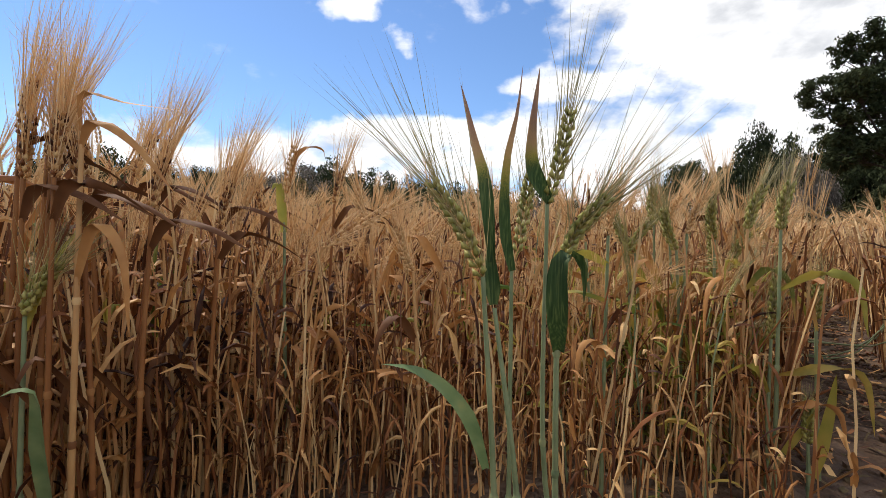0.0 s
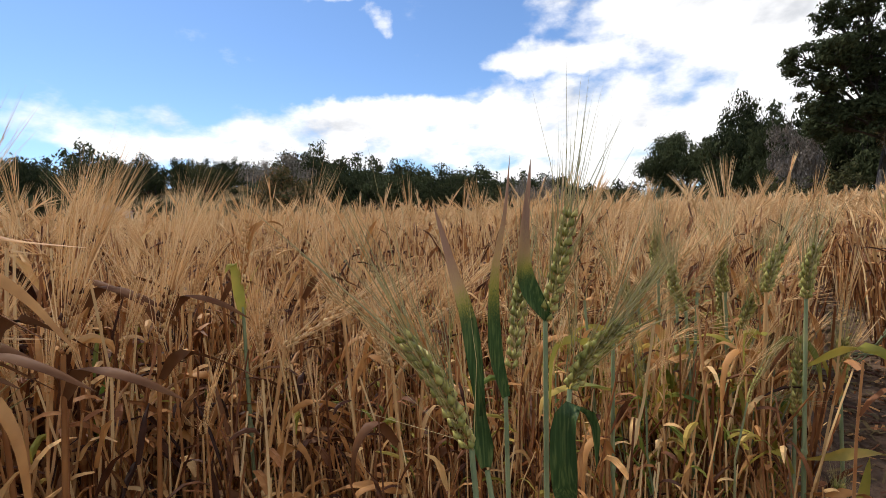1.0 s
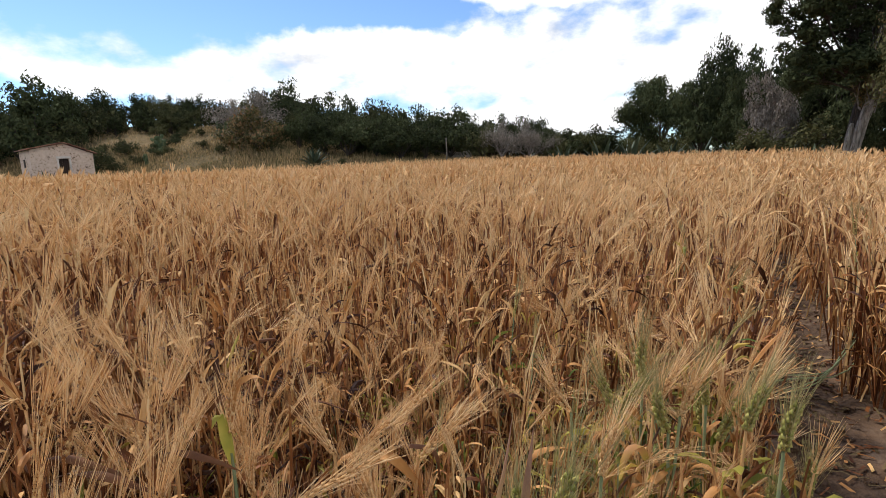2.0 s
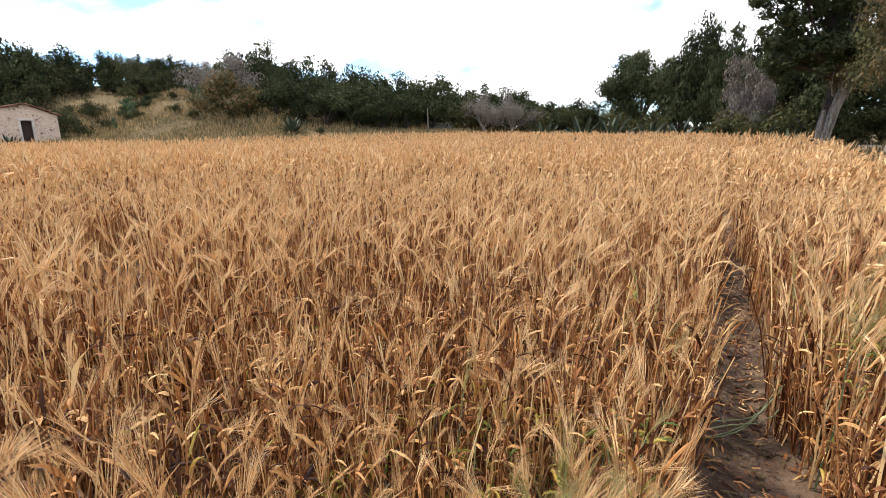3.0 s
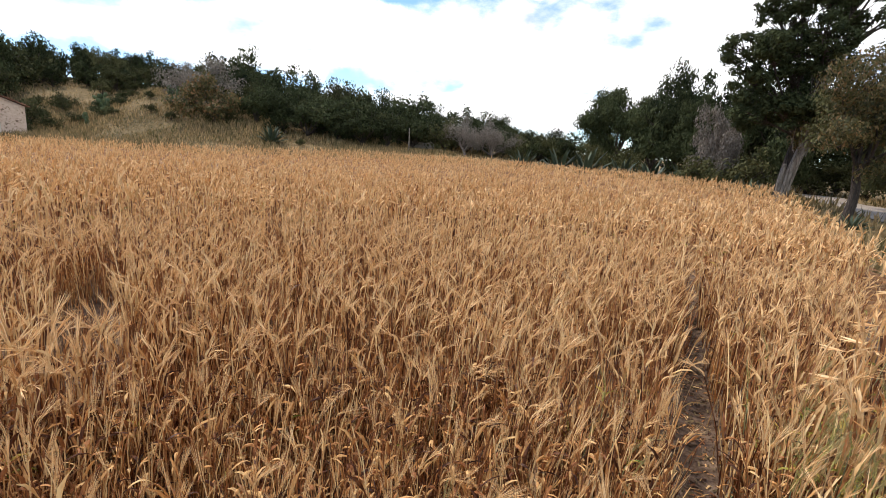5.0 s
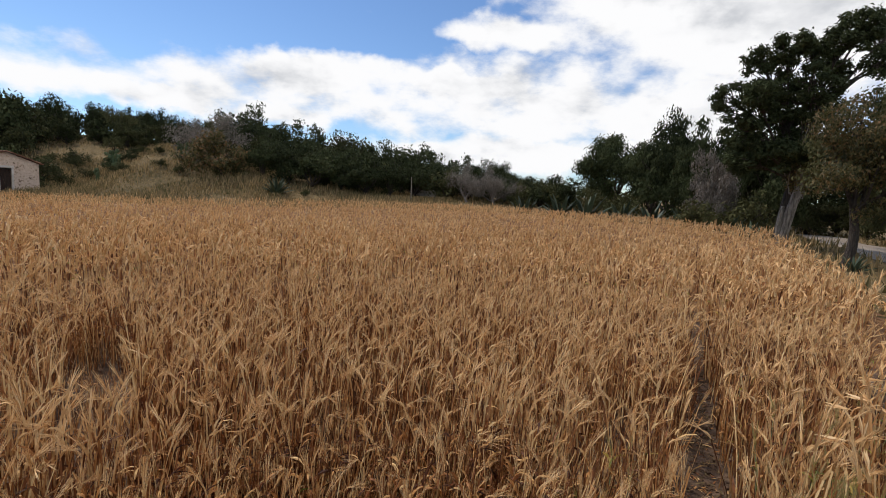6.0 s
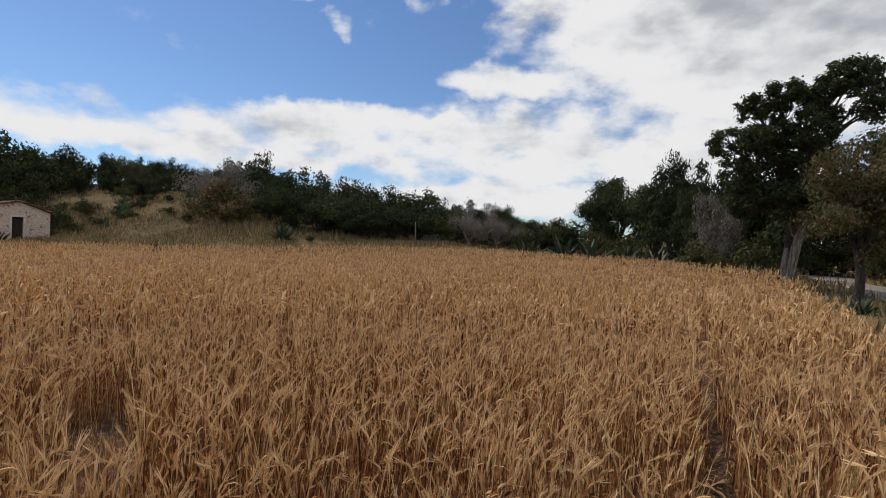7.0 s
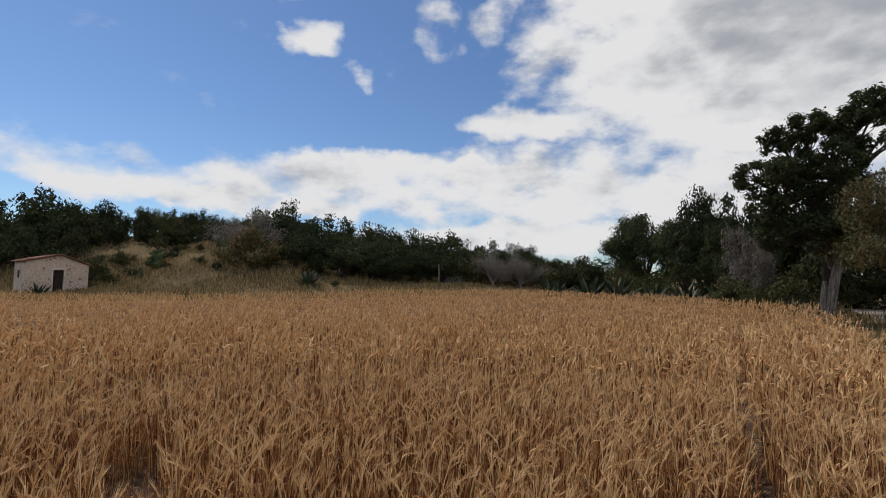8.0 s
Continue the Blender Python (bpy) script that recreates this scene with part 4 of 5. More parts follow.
    for i in range(34):
        foot = line[-1 - int(rng.integers(0, 3))] + rng.normal(0, 0.12, 3) * [1, 1, 0.6]
        tip = foot + [rng.normal(0.25, 0.55), rng.normal(-0.2, 0.55), rng.uniform(1.1, 3.4)]
        bend = (foot + tip) / 2 + rng.normal(0, 0.14, 3) * [1, 1, 0] + (foot - tip) * [-0.2, -0.2, 0]
        shoot = Geo()
        way = smooth_line([foot, bend, tip], 6)
        tube(shoot, way, np.linspace(0.028, 0.008, 6), 4)
        part("shoot", shoot, M_TWIG, ob)
        leafy += [way[1], way[2], way[3]] if i % 2 else [way[2]]
    part("crown", foliage(rng, np.array(leafy), 0.30, 42, 0.055, 0.9), M_FOL_C, ob, "sparse russet leaves")
    # the small orchard tree before it
    m = tree_meshes(95, 5.2, 0.5, 0.46, 0.062, 150, 0.44, M_FOL_C, M_BARK, 4, 0.11)
    set_tree("orchard_tree", m, (15.9, 14.2), "small round-headed tree with green and russet leaves", "tree", "", (1.32, 1.32, 1.14))
    m = tree_meshes(97, 6.4, 0.6, 0.38, 0.075, 120, 0.5, M_FOL_B, M_BARK, 4, 0.12)
    set_tree("orchard_tree", m, (17.6, 12.9), "leafy green tree on the verge beside the track", "tree", "", (1.15, 1.15, 1.0))


woods()


# ---- house ----
def house():
    front = np.array([math.cos(radians(46)), math.sin(radians(46))])
    base = 0.3
    length, width, thick = 3.95, 4.2, 0.4
    a = np.array([-25.6, 41.4]) - front * length
    ob = thing("farm_shed", (a[0], a[1], base), "small limewashed stone shed with a dark door and low roof", "house", turn=math.degrees(math.atan2(front[1], front[0])))
    eave_l, peak, eave_r, mid = 2.5, 3.0, 2.25, 2.1

    def panel(points, depth_from, depth_to):
        n = len(points)
        v = [(x, depth_from, z) for x, z in points] + [(x, depth_to, z) for x, z in points]
        g = bmesh.new()
        vs = [g.verts.new(p) for p in v]
        g.faces.new(vs[:n])
        g.faces.new(vs[n:][::-1])
        for i in range(n):
            j = (i + 1) % n
            g.faces.new((vs[j], vs[i], vs[n + i], vs[n + j]))
        bmesh.ops.recalc_face_normals(g, faces=g.faces)
        me = bpy.data.meshes.new("wall")
        g.to_mesh(me)
        g.free()
        me.materials.append(M_WALL)
        return me

    d0, d1, dh = 1.68, 2.34, 1.85
    part("wall", panel([(0, -0.4), (d0, -0.4), (d0, dh), (d1, dh), (d1, -0.4), (length, -0.4), (length, eave_r), (mid, peak), (0, eave_l)], 0, thick), None, ob)
    part("wall", panel([(0, -0.4), (length, -0.4), (length, eave_r), (mid, peak), (0, eave_l)], width - thick, width), None, ob)
    for x, h in ((0, eave_l), (length - thick, eave_r)):
        g = Geo()
        box(g, (thick, width - 2 * thick - 0.01, h + 0.4 - 0.05), (x + thick / 2, width / 2, (h - 0.05 - 0.4) / 2))
        part("wall", g, M_WALL, ob)
    door = Geo()
    for i in range(5):
        box(door, (0.122, 0.05, dh + 0.1), (d0 + 0.066 + i * 0.132, 0.22, (dh - 0.1) / 2 - 0.05))
    part("door", door, M_DOOR, ob, "dark weathered plank door")
    g = Geo()
    box(g, (0.95, 0.1, 0.16), ((d0 + d1) / 2, -0.012, dh + 0.085))
    part("lintel", g, M_WHITE, ob, "pale limewashed lintel")
    for x in (d0 - 0.06, d1 + 0.06):
        g = Geo()
        box(g, (0.12, 0.06, dh), (x, -0.022, dh / 2 - 0.01))
        part("door_jamb", g, M_WHITE, ob, "pale limewashed door jamb")
    g = Geo()
    box(g, (0.06, 0.5, 0.6), (-0.01, width * 0.55, 1.5))
    part("window", g, M_DOOR, ob, "small dark window in the side wall")
    for x0, z0, x1, z1 in ((-0.25, eave_l - 0.03, mid, peak + 0.04), (mid, peak + 0.04, length + 0.25, eave_r - 0.04)):
        n = 9
        for i in range(n):
            u, w = i / n, (i + 1.25) / n
            g = Geo()
            p, r = np.array([x0 + (x1 - x0) * u, z0 + (z1 - z0) * u]), np.array([x0 + (x1 - x0) * min(w, 1), z0 + (z1 - z0) * min(w, 1)])
            lift = 0.03 if (i % 2) else 0.0
            v = [(p[0], -0.25, p[1] + lift), (r[0], -0.25, r[1] + lift), (r[0], width + 0.25, r[1] + lift), (p[0], width + 0.25, p[1] + lift)]
            v += [(x, y, z + 0.07) for x, y, z in v]
            g.add(v, [(3, 2, 1, 0), (4, 5, 6, 7), (0, 1, 5, 4), (1, 2, 6, 5), (2, 3, 7, 6), (3, 0, 4, 7)])
            part("roof_tile", g, M_ROOF, ob)


house()


# ---- agaves and cactus ----
def agave_leaf():
    g = Geo()
    n = 7
    s = np.linspace(0, 1, n)
    p = np.stack([0.08 + 0.35 * s + 0.12 * s ** 2, 0 * s, 0.05 + 0.95 * s - 0.18 * s ** 2], -1)
    w = np.array([0.09, 0.13, 0.145, 0.13, 0.10, 0.06, 0.006])
    ribbon(g, p, w, (0, 1, 0), 0, 0.55)
    ribbon(g, p - [[0.03, 0, 0.0]] * n * (w[:, None] / 0.14), w, (0, 1, 0), 0, 0.2)
    return g.mesh("leaf", M_AGAVE, True)


def agaves():
    rng = np.random.default_rng(3)
    leaf = agave_leaf()
    for x, y, size in [(-27.3, 38.5, 1.25), (-7.9, 41.3, 1.5), (14.2, 35.0, 2.1), (15.8, 34.0, 2.2), (17.2, 31.4, 1.9), (18.2, 29.4, 1.8), (18.6, 26.2, 1.5), (18.3, 22.6, 1.3), (17.5, 20.2, 1.2), (15.6, 13.6, .6), (19.6, 28.0, 1.7), (11.9, 36.8, 1.8)]:
        ob = thing("agave", (x, y, float(land(x, y)) - 0.03), "grey-green agave with long pointed leaves at the field edge", "agave", "field-edge agaves")
        for i in range(22):
            tilt = 8 + 62 * (i / 22) ** 0.9
            k = size * rng.uniform(0.85, 1.15)
            c = part("leaf", leaf, None, ob)
            c.matrix_basis = pose(0, 0, 0, 0, 0, i * 137.5) @ pose(0, 0, 0, 0, tilt - 25, 0) @ Matrix.Scale(k, 4)
    pad = Geo()
    u, v = np.meshgrid(np.linspace(0, 2 * np.pi, 11)[:-1], np.linspace(0.05, np.pi - 0.05, 7))
    r = 0.16 * np.sin(v)
    P = np.stack([r * np.cos(u), 0.22 * r * np.sin(u), 0.2 - 0.2 * np.cos(v)], -1)
    q = [(i * 10 + j, i * 10 + (j + 1) % 10, (i + 1) * 10 + (j + 1) % 10, (i + 1) * 10 + j) for i in range(6) for j in range(10)]
    pad.add(P, q)
    me = pad.mesh("pad", M_CACTUS, True)
    for x, y, size in [(-23.4, 48.2, 2.6), (-24.2, 46.4, 1.7), (-17.3, 47.0, 2.4)]:
        ob = thing("prickly_pear", (x, y, float(land(x, y)) - 0.05), "tall prickly pear cactus on the dry grassy slope", "cactus", "prickly pears")
        spots = [(Vector((0, 0, 0)), 0.0)]
        for i in range(46):
            base, az = spots[int(rng.integers(max(0, len(spots) - 14), len(spots)))]
            az2, tilt = float(rng.uniform(0, 360)), float(rng.uniform(-55, 55))
            k = 0.42 * size * float(rng.uniform(0.7, 1.1))
            m = Matrix.Translation(base) @ pose(0, 0, 0, 0, 0, az2) @ pose(0, 0, 0, 0, tilt, 0)
            part("pad", me, None, ob).matrix_basis = m @ Matrix.Scale(k, 4)
            tip = m @ Vector((0, 0, 0.38 * k))
            if 0 < tip.z < 0.62 * size:
                spots.append((tip, az2))


agaves()


# ---- hillside grass, track, post and stones ----
def hillside():
    rng = np.random.default_rng(8)
    n = 60000
    x, y = rng.uniform(-50, 40, n), rng.uniform(8, 66, n)
    x, y = np.append(x, rng.uniform(-38, 8, 45000)), np.append(y, rng.uniform(30, 54, 45000))
    x, y = np.append(x, rng.uniform(-32, -20, 9000)), np.append(y, rng.uniform(34, 41.5, 9000))
    ok = ~in_field(x, y) & (x < 34) & ~((x > right_edge(y) + 3.9) & (x < right_edge(y) + 7.0) & (y < 30))
    x, y = x[ok], y[ok]
    n = len(x)
    z = land(x, y)
    h = rng.uniform(0.15, 0.7, n) * (0.75 + 0.55 * wave(x, y, 0.5))
    a = rng.uniform(0, 6.28, n)
    d = np.stack([np.cos(a), np.sin(a), 0 * a], -1) * 0.05
    tip = np.stack([rng.normal(0, 0.3, n) * h, rng.normal(0, 0.3, n) * h, h], -1)
    p = np.stack([x, y, z - 0.03], -1)
    v = np.stack([p - d, p + d, p + tip], 1)
    ob = new("dry_grass", Geo().add(v, None, np.arange(3 * n).reshape(-1, 3)).mesh("dry_grass", M_GRASS))
    tagged(ob, "dry yellow-brown grass on the slope and verges", "grass", kind="stuff")
    ys = np.arange(-20, 40, 1.0)
    v = []
    for yy in ys:
        for off in (4.0, 5.0, 6.0, 7.0):
            xx = float(right_edge(yy)) + off + 0.15 * math.sin(yy)
            v.append((xx, yy, float(land(xx, yy)) + 0.03))
    q = [(i * 4 + j, i * 4 + j + 1, i * 4 + j + 5, i * 4 + j + 4) for i in range(len(ys) - 1) for j in range(3)]
    tagged(new("dirt_track", Geo().add(v, q).mesh("dirt_track", M_TRACK, True)), "pale grey dirt track beside the field", "track", kind="structure")
    ob = thing("wooden_post", (3.4, 44.3, float(land(3.4, 44.3))), "thin weathered wooden post at the field edge", "post")
    g = Geo()
    tube(g, smooth_line([(0, 0, -0.3), (0.02, 0, 1.0), (-0.02, 0, 2.2)], 5), np.linspace(0.07, 0.05, 5), 7, 0, True)
    part("pole", g, M_PALEBARK, ob)
    for x, y, s in [(4.6, 49.8, .9), (5.9, 50.1, 1.0), (-9.2, 52, .8)]:
        g = Geo()
        box(g, (1.2 * s, 0.8 * s, 0.8 * s), (0, 0, 0.3 * s), 0, 0.3, 0.09, rng)
        ob = new("field_stone", g.mesh("field_stone", M_STONE))
        ob.matrix_basis = pose(x, y, float(land(x, y)), 0, 0, x * 40)
        tagged(ob, "pale rough stone block in the grass", "stone", "field stones")


hillside()


# ---- single plants near the standing place ----
def ear_parts(rng, ear, awns, line, n, grain_len, grain_wide, awn_len, awn_wide, spread):
    """Husks and awns along the line of an ear, in three ranks."""
    p = smooth_line(line, n)
    d = unit(np.gradient(p, axis=0))
    face = unit(np.cross(d[0], (0.2, 1.0, 0.1)))
    for i in range(n):
        k = math.sin(0.5 + 2.4 * i / n)
        for turn in (0.0, 2.1, 4.2):
            o = unit(face * math.cos(turn + (i % 2) * 0.5) + np.cross(d[i], face) * math.sin(turn + (i % 2) * 0.5))
            grain(ear, p[i], d[i], o, grain_len * (0.75 + 0.35 * k), grain_wide * (0.7 + 0.4 * k))
            for k2 in range(2):
                awn_blade(awns, rng, p[i] + o * 0.004, d[i], o, awn_len * rng.uniform(0.7, 1.1), awn_wide, spread)


def single_plant(name, label, stem, ear=None, leaves=(), stem_mat=M_GSTEM, ear_mat=M_GEAR, awn_mat=M_GAWN, seed=1, awn=0.13, spread=0.22, group=""):
    """One plant built along given lines; each blade is (points, width, material)."""
    plump = 1.0 if ear_mat is M_GEAR else 0.74
    rng = np.random.default_rng(seed)
    foot = np.array([stem[0][0], stem[0][1], float(land(stem[0][0], stem[0][1]))])
    ob = thing(name, foot, label, "barley", group)
    g = Geo()
    line = smooth_line(np.array(stem) - foot, 9)
    tube(g, line, np.linspace(0.0046, 0.0028, 9), 7)
    for k in (0.3, 0.62):
        c = line[int(k * 8)]
        tube(g, [c - (0, 0, 0.005), c, c + (0, 0, 0.005)], [0.0044, 0.0056, 0.0044], 7)
    st = part("stem", g, stem_mat, ob, smooth=True)
    for pts, width, mat in leaves:
        g = Geo()
        p = smooth_line(np.array(pts) - foot, 12)
        u = np.linspace(0, 1, 12)
        w = width * np.minimum(1, 0.45 + 2.2 * u) * (1 - u ** 1.7) ** 0.8 + 0.0008
        tw = np.linspace(rng.uniform(-0.3, 0.3), rng.choice([-1, 1]) * rng.uniform(0.6, 1.3), 12)
        side = np.stack([np.cos(tw), np.sin(tw), 0 * tw], -1)
        ribbon(g, p, w, side, 0, 0.45)
        lf = part("leaf", g, mat, ob, smooth=True)
        along = lf.data.attributes.new("along", "FLOAT", "POINT")
        along.data.foreach_set("value", np.repeat(np.linspace(0, 1, 12), 3).astype(np.float32))
    if ear is not None:
        e, a = Geo(), Geo()
        ear_parts(rng, e, a, np.array(ear) - foot, 12, 0.0165 * plump, 0.0044 * plump, awn, 0.0013, spread)
        eo = part("ear", e, ear_mat, ob, smooth=True)
        part("beard", a, awn_mat, eo)
    return ob


def fresh_plants():
    single_plant("barley_plant", "green bearded barley plant with a tall upright ear", [(0.54, 1.135, 0), (0.513, 1.131, 0.2), (0.515, 1.136, 0.54)],
                 [(0.515, 1.136, 0.54), (0.53, 1.125, 0.60), (0.54, 1.118, 0.66)], [([(0.52, 1.136, 0.541), (0.491, 1.127, 0.588), (0.487, 1.118, 0.641), (0.498, 1.119, 0.728)], 0.024, M_BLADE)], seed=1, awn=0.17)
    single_plant("barley_plant", "green and gold barley plant with a slanting ear", [(0.435, 1.018, 0), (0.433, 1.018, 0.18), (0.416, 1.021, 0.443)],
                 [(0.416, 1.021, 0.443), (0.392, 1.021, 0.50), (0.36, 1.022, 0.548)], seed=2, spread=0.30, awn=0.21)
    single_plant("barley_plant", "green barley plant with a broad folded leaf", [(0.521, 1.075, 0), (0.518, 1.077, 0.34), (0.532, 1.097, 0.47)],
                 [(0.532, 1.097, 0.47), (0.55, 1.09, 0.505), (0.578, 1.08, 0.54)],
                 [([(0.52, 1.075, 0.344), (0.513, 1.05, 0.39), (0.513, 1.048, 0.45), (0.524, 1.042, 0.468), (0.538, 1.037, 0.455), (0.541, 1.038, 0.41)], 0.030, M_GLEAF)], seed=3, awn=0.19, spread=0.28)
    single_plant("barley_plant", "dark green barley shoot with an upright twisted leaf", [(0.468, 1.148, 0), (0.468, 1.148, 0.11), (0.468, 1.153, 0.443)],
                 [(0.48, 1.175, 0.47), (0.493, 1.191, 0.537), (0.500, 1.2, 0.58)],
                 [([(0.468, 1.153, 0.443), (0.453, 1.144, 0.508), (0.453, 1.136, 0.597), (0.468, 1.137, 0.67), (0.476, 1.128, 0.735)], 0.022, M_BLADE)], seed=4)
    single_plant("barley_plant", "barley shoot with a leaf drying from green to tan", [(0.465, 1.037, 0), (0.463, 1.037, 0.17), (0.434, 1.058, 0.401)], None,
                 [([(0.432, 1.058, 0.405), (0.43, 1.059, 0.45), (0.428, 1.059, 0.50)], 0.022, M_GLEAF), ([(0.430, 1.058, 0.46), (0.419, 1.051, 0.554), (0.404, 1.051, 0.61), (0.387, 1.042, 0.677)], 0.018, M_BLADE),
                  ([(0.423, 1.019, 0.215), (0.401, 1.0, 0.282), (0.368, 0.991, 0.323), (0.337, 0.982, 0.341), (0.302, 0.981, 0.347)], 0.018, M_GPALE)], seed=5)
    single_plant("barley_plant", "green barley plant with a stout ear beside the furrow", [(0.998, 1.377, 0), (1.0, 1.38, 0.15), (1.004, 1.381, 0.305)],
                 [(1.004, 1.381, 0.305), (1.008, 1.382, 0.36), (1.011, 1.382, 0.415)], [([(1.0, 1.38, 0.2), (0.95, 1.35, 0.26), (0.88, 1.33, 0.24), (0.83, 1.32, 0.18)], 0.013, M_TURN),
                  ([(1.0, 1.38, 0.06), (1.04, 1.36, 0.12), (1.06, 1.34, 0.18)], 0.016, M_TURN)], seed=6, awn=0.11)
    single_plant("barley_plant", "pale green barley plant with a short ear", [(1.152, 1.444, 0), (1.146, 1.446, 0.15), (1.141, 1.448, 0.335)],
                 [(1.141, 1.448, 0.335), (1.143, 1.448, 0.375), (1.145, 1.449, 0.412)], [([(1.142, 1.446, 0.31), (1.11, 1.43, 0.38), (1.06, 1.42, 0.40), (1.02, 1.41, 0.37)], 0.013, M_TIP)], seed=7, awn=0.11)
    single_plant("barley_plant", "short green barley tiller with a broad yellowing leaf", [(1.06, 1.35, 0), (1.058, 1.35, 0.06), (1.057, 1.351, 0.114)],
                 [(1.057, 1.351, 0.114), (1.057, 1.352, 0.15), (1.056, 1.352, 0.189)], [([(1.068, 1.351, 0.05), (1.08, 1.347, 0.12), (1.092, 1.343, 0.19), (1.093, 1.334, 0.25)], 0.024, M_TURN),
                  ([(1.06, 1.35, 0.02), (1.12, 1.30, 0.10), (1.15, 1.28, 0.08), (1.13, 1.27, 0.03)], 0.016, M_LEAF)], seed=8, awn=0.07)
    single_plant("barley_plant", "drying barley plant with a yellow-green collar and curled top", [(0.049, 1.423, 0), (0.04, 1.426, 0.3), (0.036, 1.43, 0.521)],
                 [(0.036, 1.43, 0.56), (0.046, 1.426, 0.62), (0.057, 1.422, 0.67)], [([(0.036, 1.43, 0.50), (0.03, 1.425, 0.56), (0.025, 1.42, 0.60), (0.02, 1.40, 0.585)], 0.020, M_TURN),
                  ([(0.04, 1.43, 0.58), (0.06, 1.42, 0.65), (0.09, 1.41, 0.67), (0.12, 1.40, 0.665), (0.125, 1.40, 0.65)], 0.012, M_LEAF)], ear_mat=M_EAR, awn_mat=M_AWN, seed=9, awn=0.10)
    single_plant("barley_plant", "leaning half-green barley plant with a wide-spread ear", [(-0.182, 1.067, 0), (-0.182, 1.067, 0.14), (-0.178, 1.07, 0.379)],
                 [(-0.178, 1.07, 0.379), (-0.165, 1.07, 0.41), (-0.140, 1.071, 0.445)], [([(-0.122, 1.05, 0.10), (-0.112, 1.02, 0.22), (-0.095, 0.995, 0.30), (-0.115, 0.99, 0.31), (-0.135, 0.99, 0.30)], 0.024, M_GPALE),
                  ([(-0.175, 1.07, 0.36), (-0.15, 1.08, 0.44), (-0.12, 1.10, 0.50), (-0.09, 1.12, 0.52)], 0.018, M_TURN)], seed=10, awn=0.15, spread=0.3)
    single_plant("barley_plant", "yellow-green barley plant among ripe stalks", [(1.03, 1.628, 0), (1.034, 1.63, 0.2), (1.034, 1.634, 0.40)],
                 [(1.034, 1.634, 0.40), (1.03, 1.635, 0.45), (1.025, 1.636, 0.50)], [([(1.034, 1.634, 0.36), (1.0, 1.6, 0.42), (0.97, 1.58, 0.40)], 0.012, M_TURN)], seed=11)
    single_plant("barley_plant", "dead brown barley shoot with a long thin leaf blown sideways", [(-0.12, 1.07, 0), (-0.11, 1.07, 0.4), (-0.10, 1.065, 0.62)], None,
                 [([(-0.10, 1.065, 0.62), (-0.095, 1.062, 0.668), (-0.036, 1.06, 0.656), (0.043, 1.06, 0.645)], 0.008, M_LEAF),
                  ([(-0.10, 1.065, 0.60), (-0.07, 1.05, 0.63), (-0.02, 1.05, 0.60), (0.03, 1.05, 0.54)], 0.014, M_LEAF),
                  ([(-0.11, 1.07, 0.42), (-0.07, 1.05, 0.50), (-0.03, 1.04, 0.46), (-0.02, 1.04, 0.36)], 0.016, M_LEAF)], stem_mat=M_STEM, seed=12)
    ripe = dict(stem_mat=M_BROWNSTEM, ear_mat=M_LEAF, awn_mat=M_AWN)
    for i, (x, y, h, lx) in enumerate([(-0.27, 1.14, 0.63, 0.02), (-0.23, 1.13, 0.60, 0.03), (-0.20, 1.08, 0.56, 0.01), (-0.142, 1.06, 0.56, 0.01), (-0.10, 1.09, 0.55, -0.02), (-0.07, 1.13, 0.52, 0.02), (-0.19, 1.10, 0.57, 0.02), (-0.15, 1.17, 0.57, -0.02), (-0.03, 1.25, 0.50, 0.02), (-0.20, 1.33, 0.59, 0.03), (-0.12, 1.42, 0.56, 0.03), (-0.22, 1.52, 0.58, -0.03), (-0.27, 1.36, 0.60, 0.04), (0.09, 1.55, 0.57, 0.02), (-0.06, 1.6, 0.56, -0.02)]):
        single_plant("barley_plant", "ripe brown barley plant with long upright awns", [(x, y, 0), (x + lx * 0.3, y, h * 0.5), (x + lx, y, h)],
                     [(x + lx, y, h), (x + lx * 1.4, y, h + 0.04), (x + lx * 2, y, h + 0.075)],
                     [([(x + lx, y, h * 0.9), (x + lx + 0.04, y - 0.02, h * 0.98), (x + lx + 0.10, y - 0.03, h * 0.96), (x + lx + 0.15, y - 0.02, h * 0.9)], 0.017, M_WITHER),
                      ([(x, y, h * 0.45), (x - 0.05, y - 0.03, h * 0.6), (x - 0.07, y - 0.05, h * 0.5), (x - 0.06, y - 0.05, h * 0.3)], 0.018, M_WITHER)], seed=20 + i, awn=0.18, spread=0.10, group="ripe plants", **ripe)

    # yellowing plants beside the furrow, and dried ones with broad curled leaves
    rng = np.random.default_rng(64)
    for i in range(26):
        dry = i >= 15
        x, y = (rng.uniform(-0.25, 0.4), rng.uniform(1.3, 1.6)) if dry else (rng.uniform(0.66, 1.0), rng.uniform(1.32, 1.7))
        h = rng.uniform(0.42, 0.54)
        tilt = rng.normal(0, 0.025)
        blades = []
        for k in range(3):
            z, side, reach = h * rng.uniform(0.35, 0.92), rng.choice([-1, 1]), rng.uniform(0.06, 0.15)
            start = np.array([x + tilt * z / h, y, z])
            lift = rng.uniform(-0.01, 0.07)
            blades.append(([start, start + [side * reach * 0.45, -0.02, lift], start + [side * reach * 0.9, -0.04, lift * 0.4], start + [side * reach, -0.05, -rng.uniform(0.03, 0.12)]],
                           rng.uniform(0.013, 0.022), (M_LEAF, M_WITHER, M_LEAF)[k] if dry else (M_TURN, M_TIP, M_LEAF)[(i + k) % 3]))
        top = np.array([x + tilt, y, h])
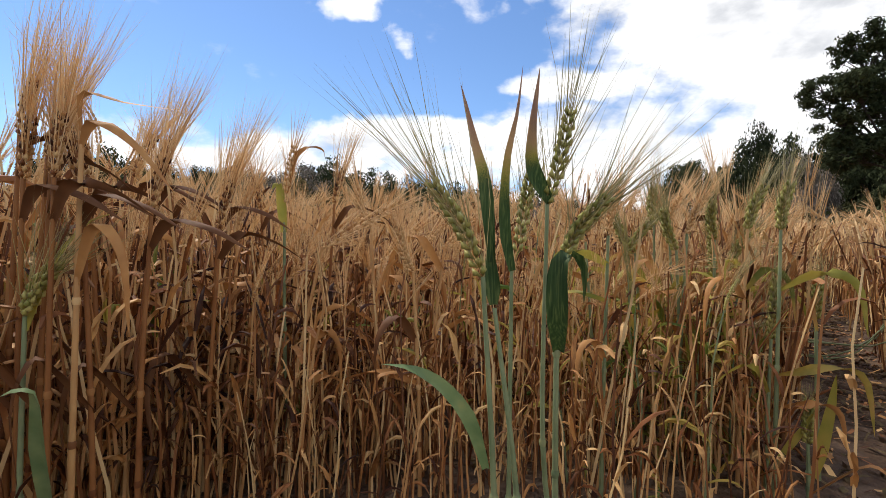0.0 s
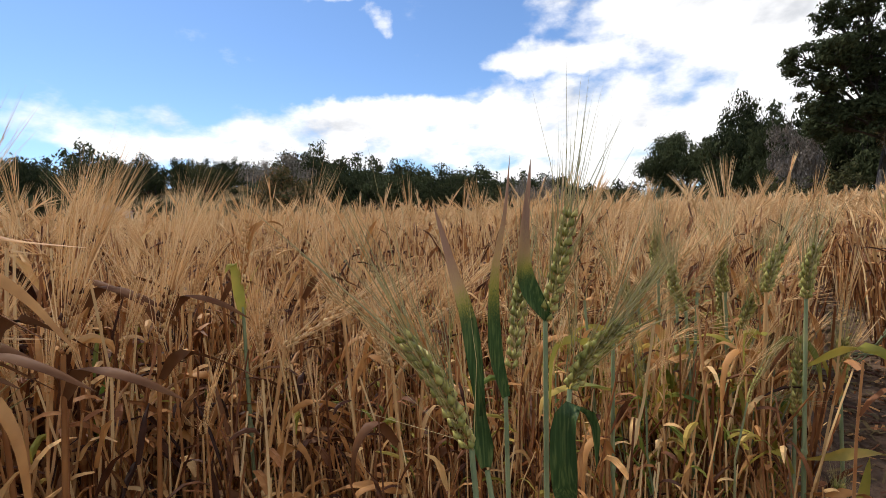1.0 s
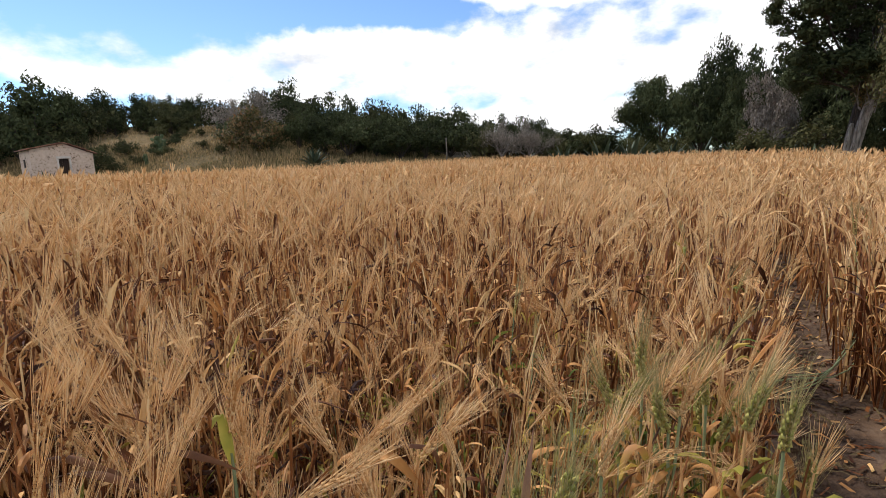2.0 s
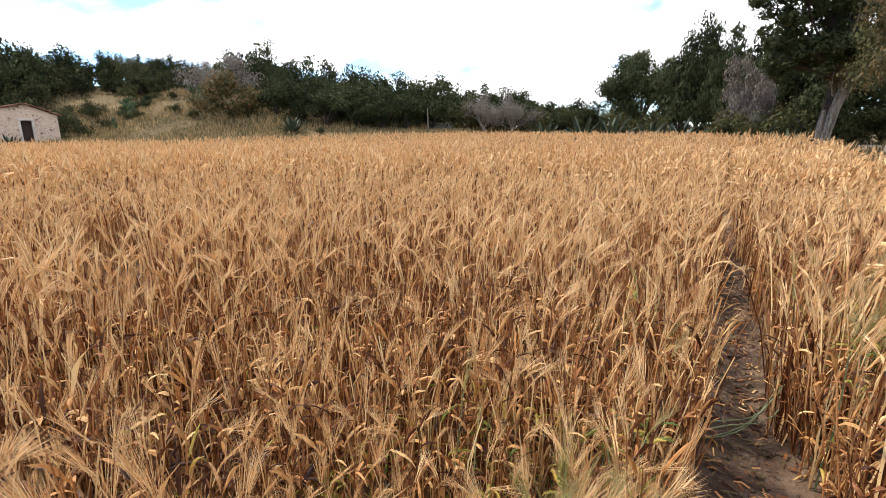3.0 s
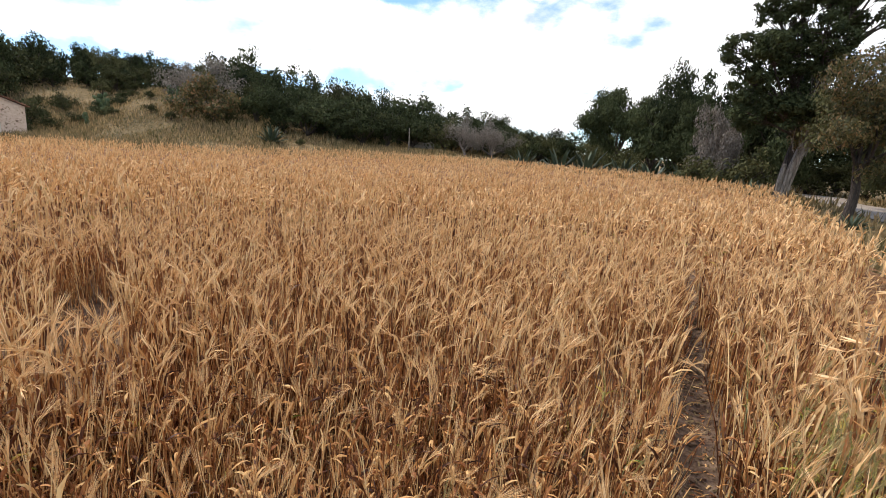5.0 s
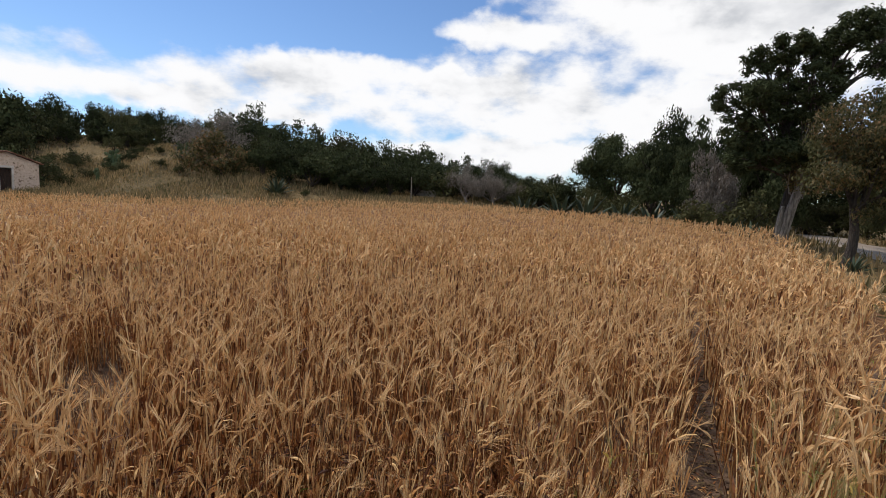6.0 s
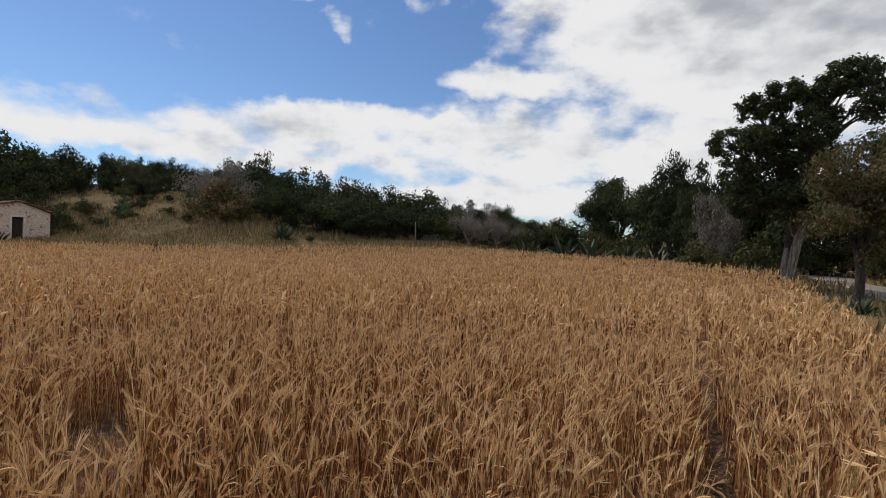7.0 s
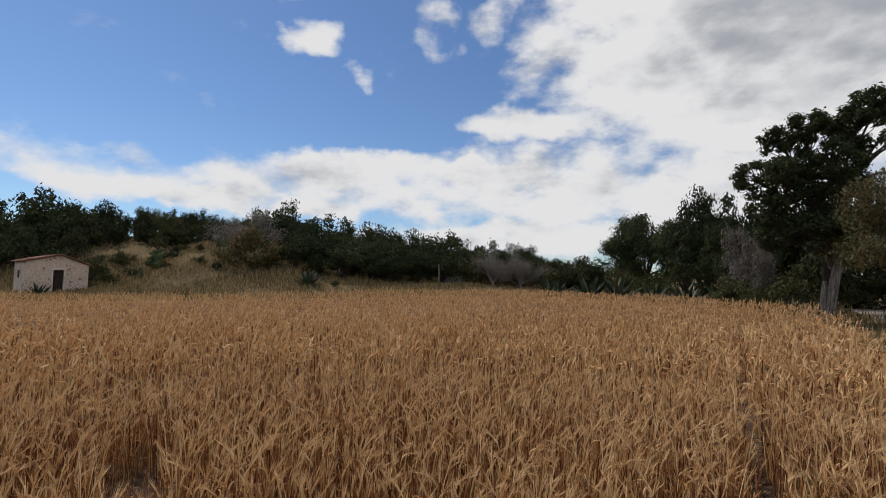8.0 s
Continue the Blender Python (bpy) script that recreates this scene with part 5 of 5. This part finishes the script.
        single_plant("barley_plant", "dried barley plant with broad curled brown leaves" if dry else "yellowing barley plant with drooping yellow-green leaves",
                     [(x, y, 0), (x + tilt * 0.3, y, h * 0.5), top], [top, top + [tilt, 0, 0.04], top + [tilt * 2 + 0.01, 0, 0.08]], blades,
                     M_STEM if dry or i % 3 == 0 else M_GSTEM, M_EAR if dry or i % 2 else M_GEAR, M_AWN if dry or i % 2 else M_GAWN, 200 + i, 0.13, 0.14, "dried plants" if dry else "yellowing plants")


fresh_plants()


def ripe_plants():
    """Plants that can be told apart just before the standing place."""
    rng = np.random.default_rng(77)
    kinds = []
    for i in range(8):
        p = plant(rng, rng.uniform(0.66, 0.80), 0)
        meshes = {k: p[k].mesh(k, m) for k, m in (("stem", M_STEM), ("leaf", M_LEAF if i % 4 else M_TURN), ("ear", M_EAR), ("awn", M_AWN))}
        kinds.append(meshes)
    first = []
    for i, meshes in enumerate(kinds):
        ob = thing("barley_plant", (0, 0, 0), "ripe straw-coloured barley plant with a bearded ear", "barley", "ripe plants")
        part("stem", meshes["stem"], None, ob)
        part("foliage", meshes["leaf"], None, ob)
        part("beard", meshes["awn"], None, part("ear", meshes["ear"], None, ob))
        first.append(ob)
    spots = sow(rng, 0.85, 1.9, radians(44), 75)[:150]
    for i, (x, y) in enumerate(spots):
        near = 1 - 0.24 * float(step(-math.hypot(x - 0.38, y - 0.45), -2.0, -1.1) * step(-abs(x - 0.5), -0.75, -0.45))
        m = pose(x, y, float(land(x, y)) - 0.01, float(rng.normal(0, 3)), float(rng.normal(0, 3)), float(rng.uniform(0, 360))) @ Matrix.Scale(0.9 * near * float(rng.uniform(0.92, 1.08)), 4)
        if i < len(first):
            first[i].matrix_basis = m
        else:
            copy_thing(first[i % len(first)], m)


ripe_plants()


def litter():
    rng = np.random.default_rng(31)
    g = Geo()
    n = 2600
    y = rng.uniform(0.9, 9, n)
    x = furrow_x(y) + rng.normal(0, 0.17, n)
    more = rng.uniform(0, 1, (900, 2)) * [3.0, 2.4] + [-1.0, 0.6]
    x, y = np.concatenate([x, more[:, 0]]), np.concatenate([y, more[:, 1]])
    for i in range(len(x)):
        a, ln = rng.uniform(0, 6.28), rng.uniform(0.015, 0.07)
        z = float(land(x[i], y[i])) + 0.004
        d = np.array([math.cos(a), math.sin(a), 0])
        p = np.array([x[i], y[i], z]) + np.outer([-0.5, 0, 0.5], d * ln) + [[0, 0, rng.uniform(0, 0.012)], [0, 0, rng.uniform(0.004, 0.016)], [0, 0, rng.uniform(0, 0.012)]]
        ribbon(g, p, rng.uniform(0.004, 0.012), (-math.sin(a), math.cos(a), rng.normal(0, 0.4)), int(rng.integers(0, 2)))
    tagged(new("leaf_litter", g.mesh("leaf_litter", [M_LEAF, M_DRYGRASS])), "dry leaf scraps scattered along the bare furrow", "litter", kind="stuff")
    g = Geo()
    for i in range(700):
        yy = rng.uniform(0.9, 7)
        xx = float(furrow_x(yy)) + rng.normal(0, 0.15)
        s = rng.uniform(0.008, 0.03)
        box(g, (s, s * 0.8, s * 0.6), (xx, yy, float(land(xx, yy)) + s * 0.2), 0, rng.uniform(0, 3), s * 0.12, rng)
    tagged(new("soil_clods", g.mesh("soil_clods", M_SOIL)), "small dry clods of brown soil in the furrow", "soil", kind="stuff")


litter()


def fallen_stalks():
    rng = np.random.default_rng(52)
    ob = thing("fallen_stalk", (2.14, 2.45, 0.0), "pale green barley stalks fallen across the furrow", "barley")
    for i in range(4):
        o = rng.normal(0, 0.03, 3)
        o[2] = abs(o[2])
        g = Geo()
        line = smooth_line(np.array([(-0.5, -0.10, 0.10), (-0.2, -0.03, 0.05), (0.05, 0.03, 0.08), (0.42, 0.22, 0.30)]) + o + rng.normal(0, 0.015, (4, 3)), 10)
        tube(g, line, np.linspace(0.004, 0.0024, 10), 5)
        st = part("stem", g, M_GSTEM, ob, smooth=True)
        if i < 3:
            e, a = Geo(), Geo()
            tip = unit(line[-1] - line[-2])
            ear_parts(rng, e, a, [line[-1], line[-1] + tip * 0.04, line[-1] + tip * 0.075], 9, 0.014, 0.0034, 0.13, 0.0014, 0.14)
            part("beard", a, M_GAWN, part("ear", e, M_GEAR, ob))


fallen_stalks()
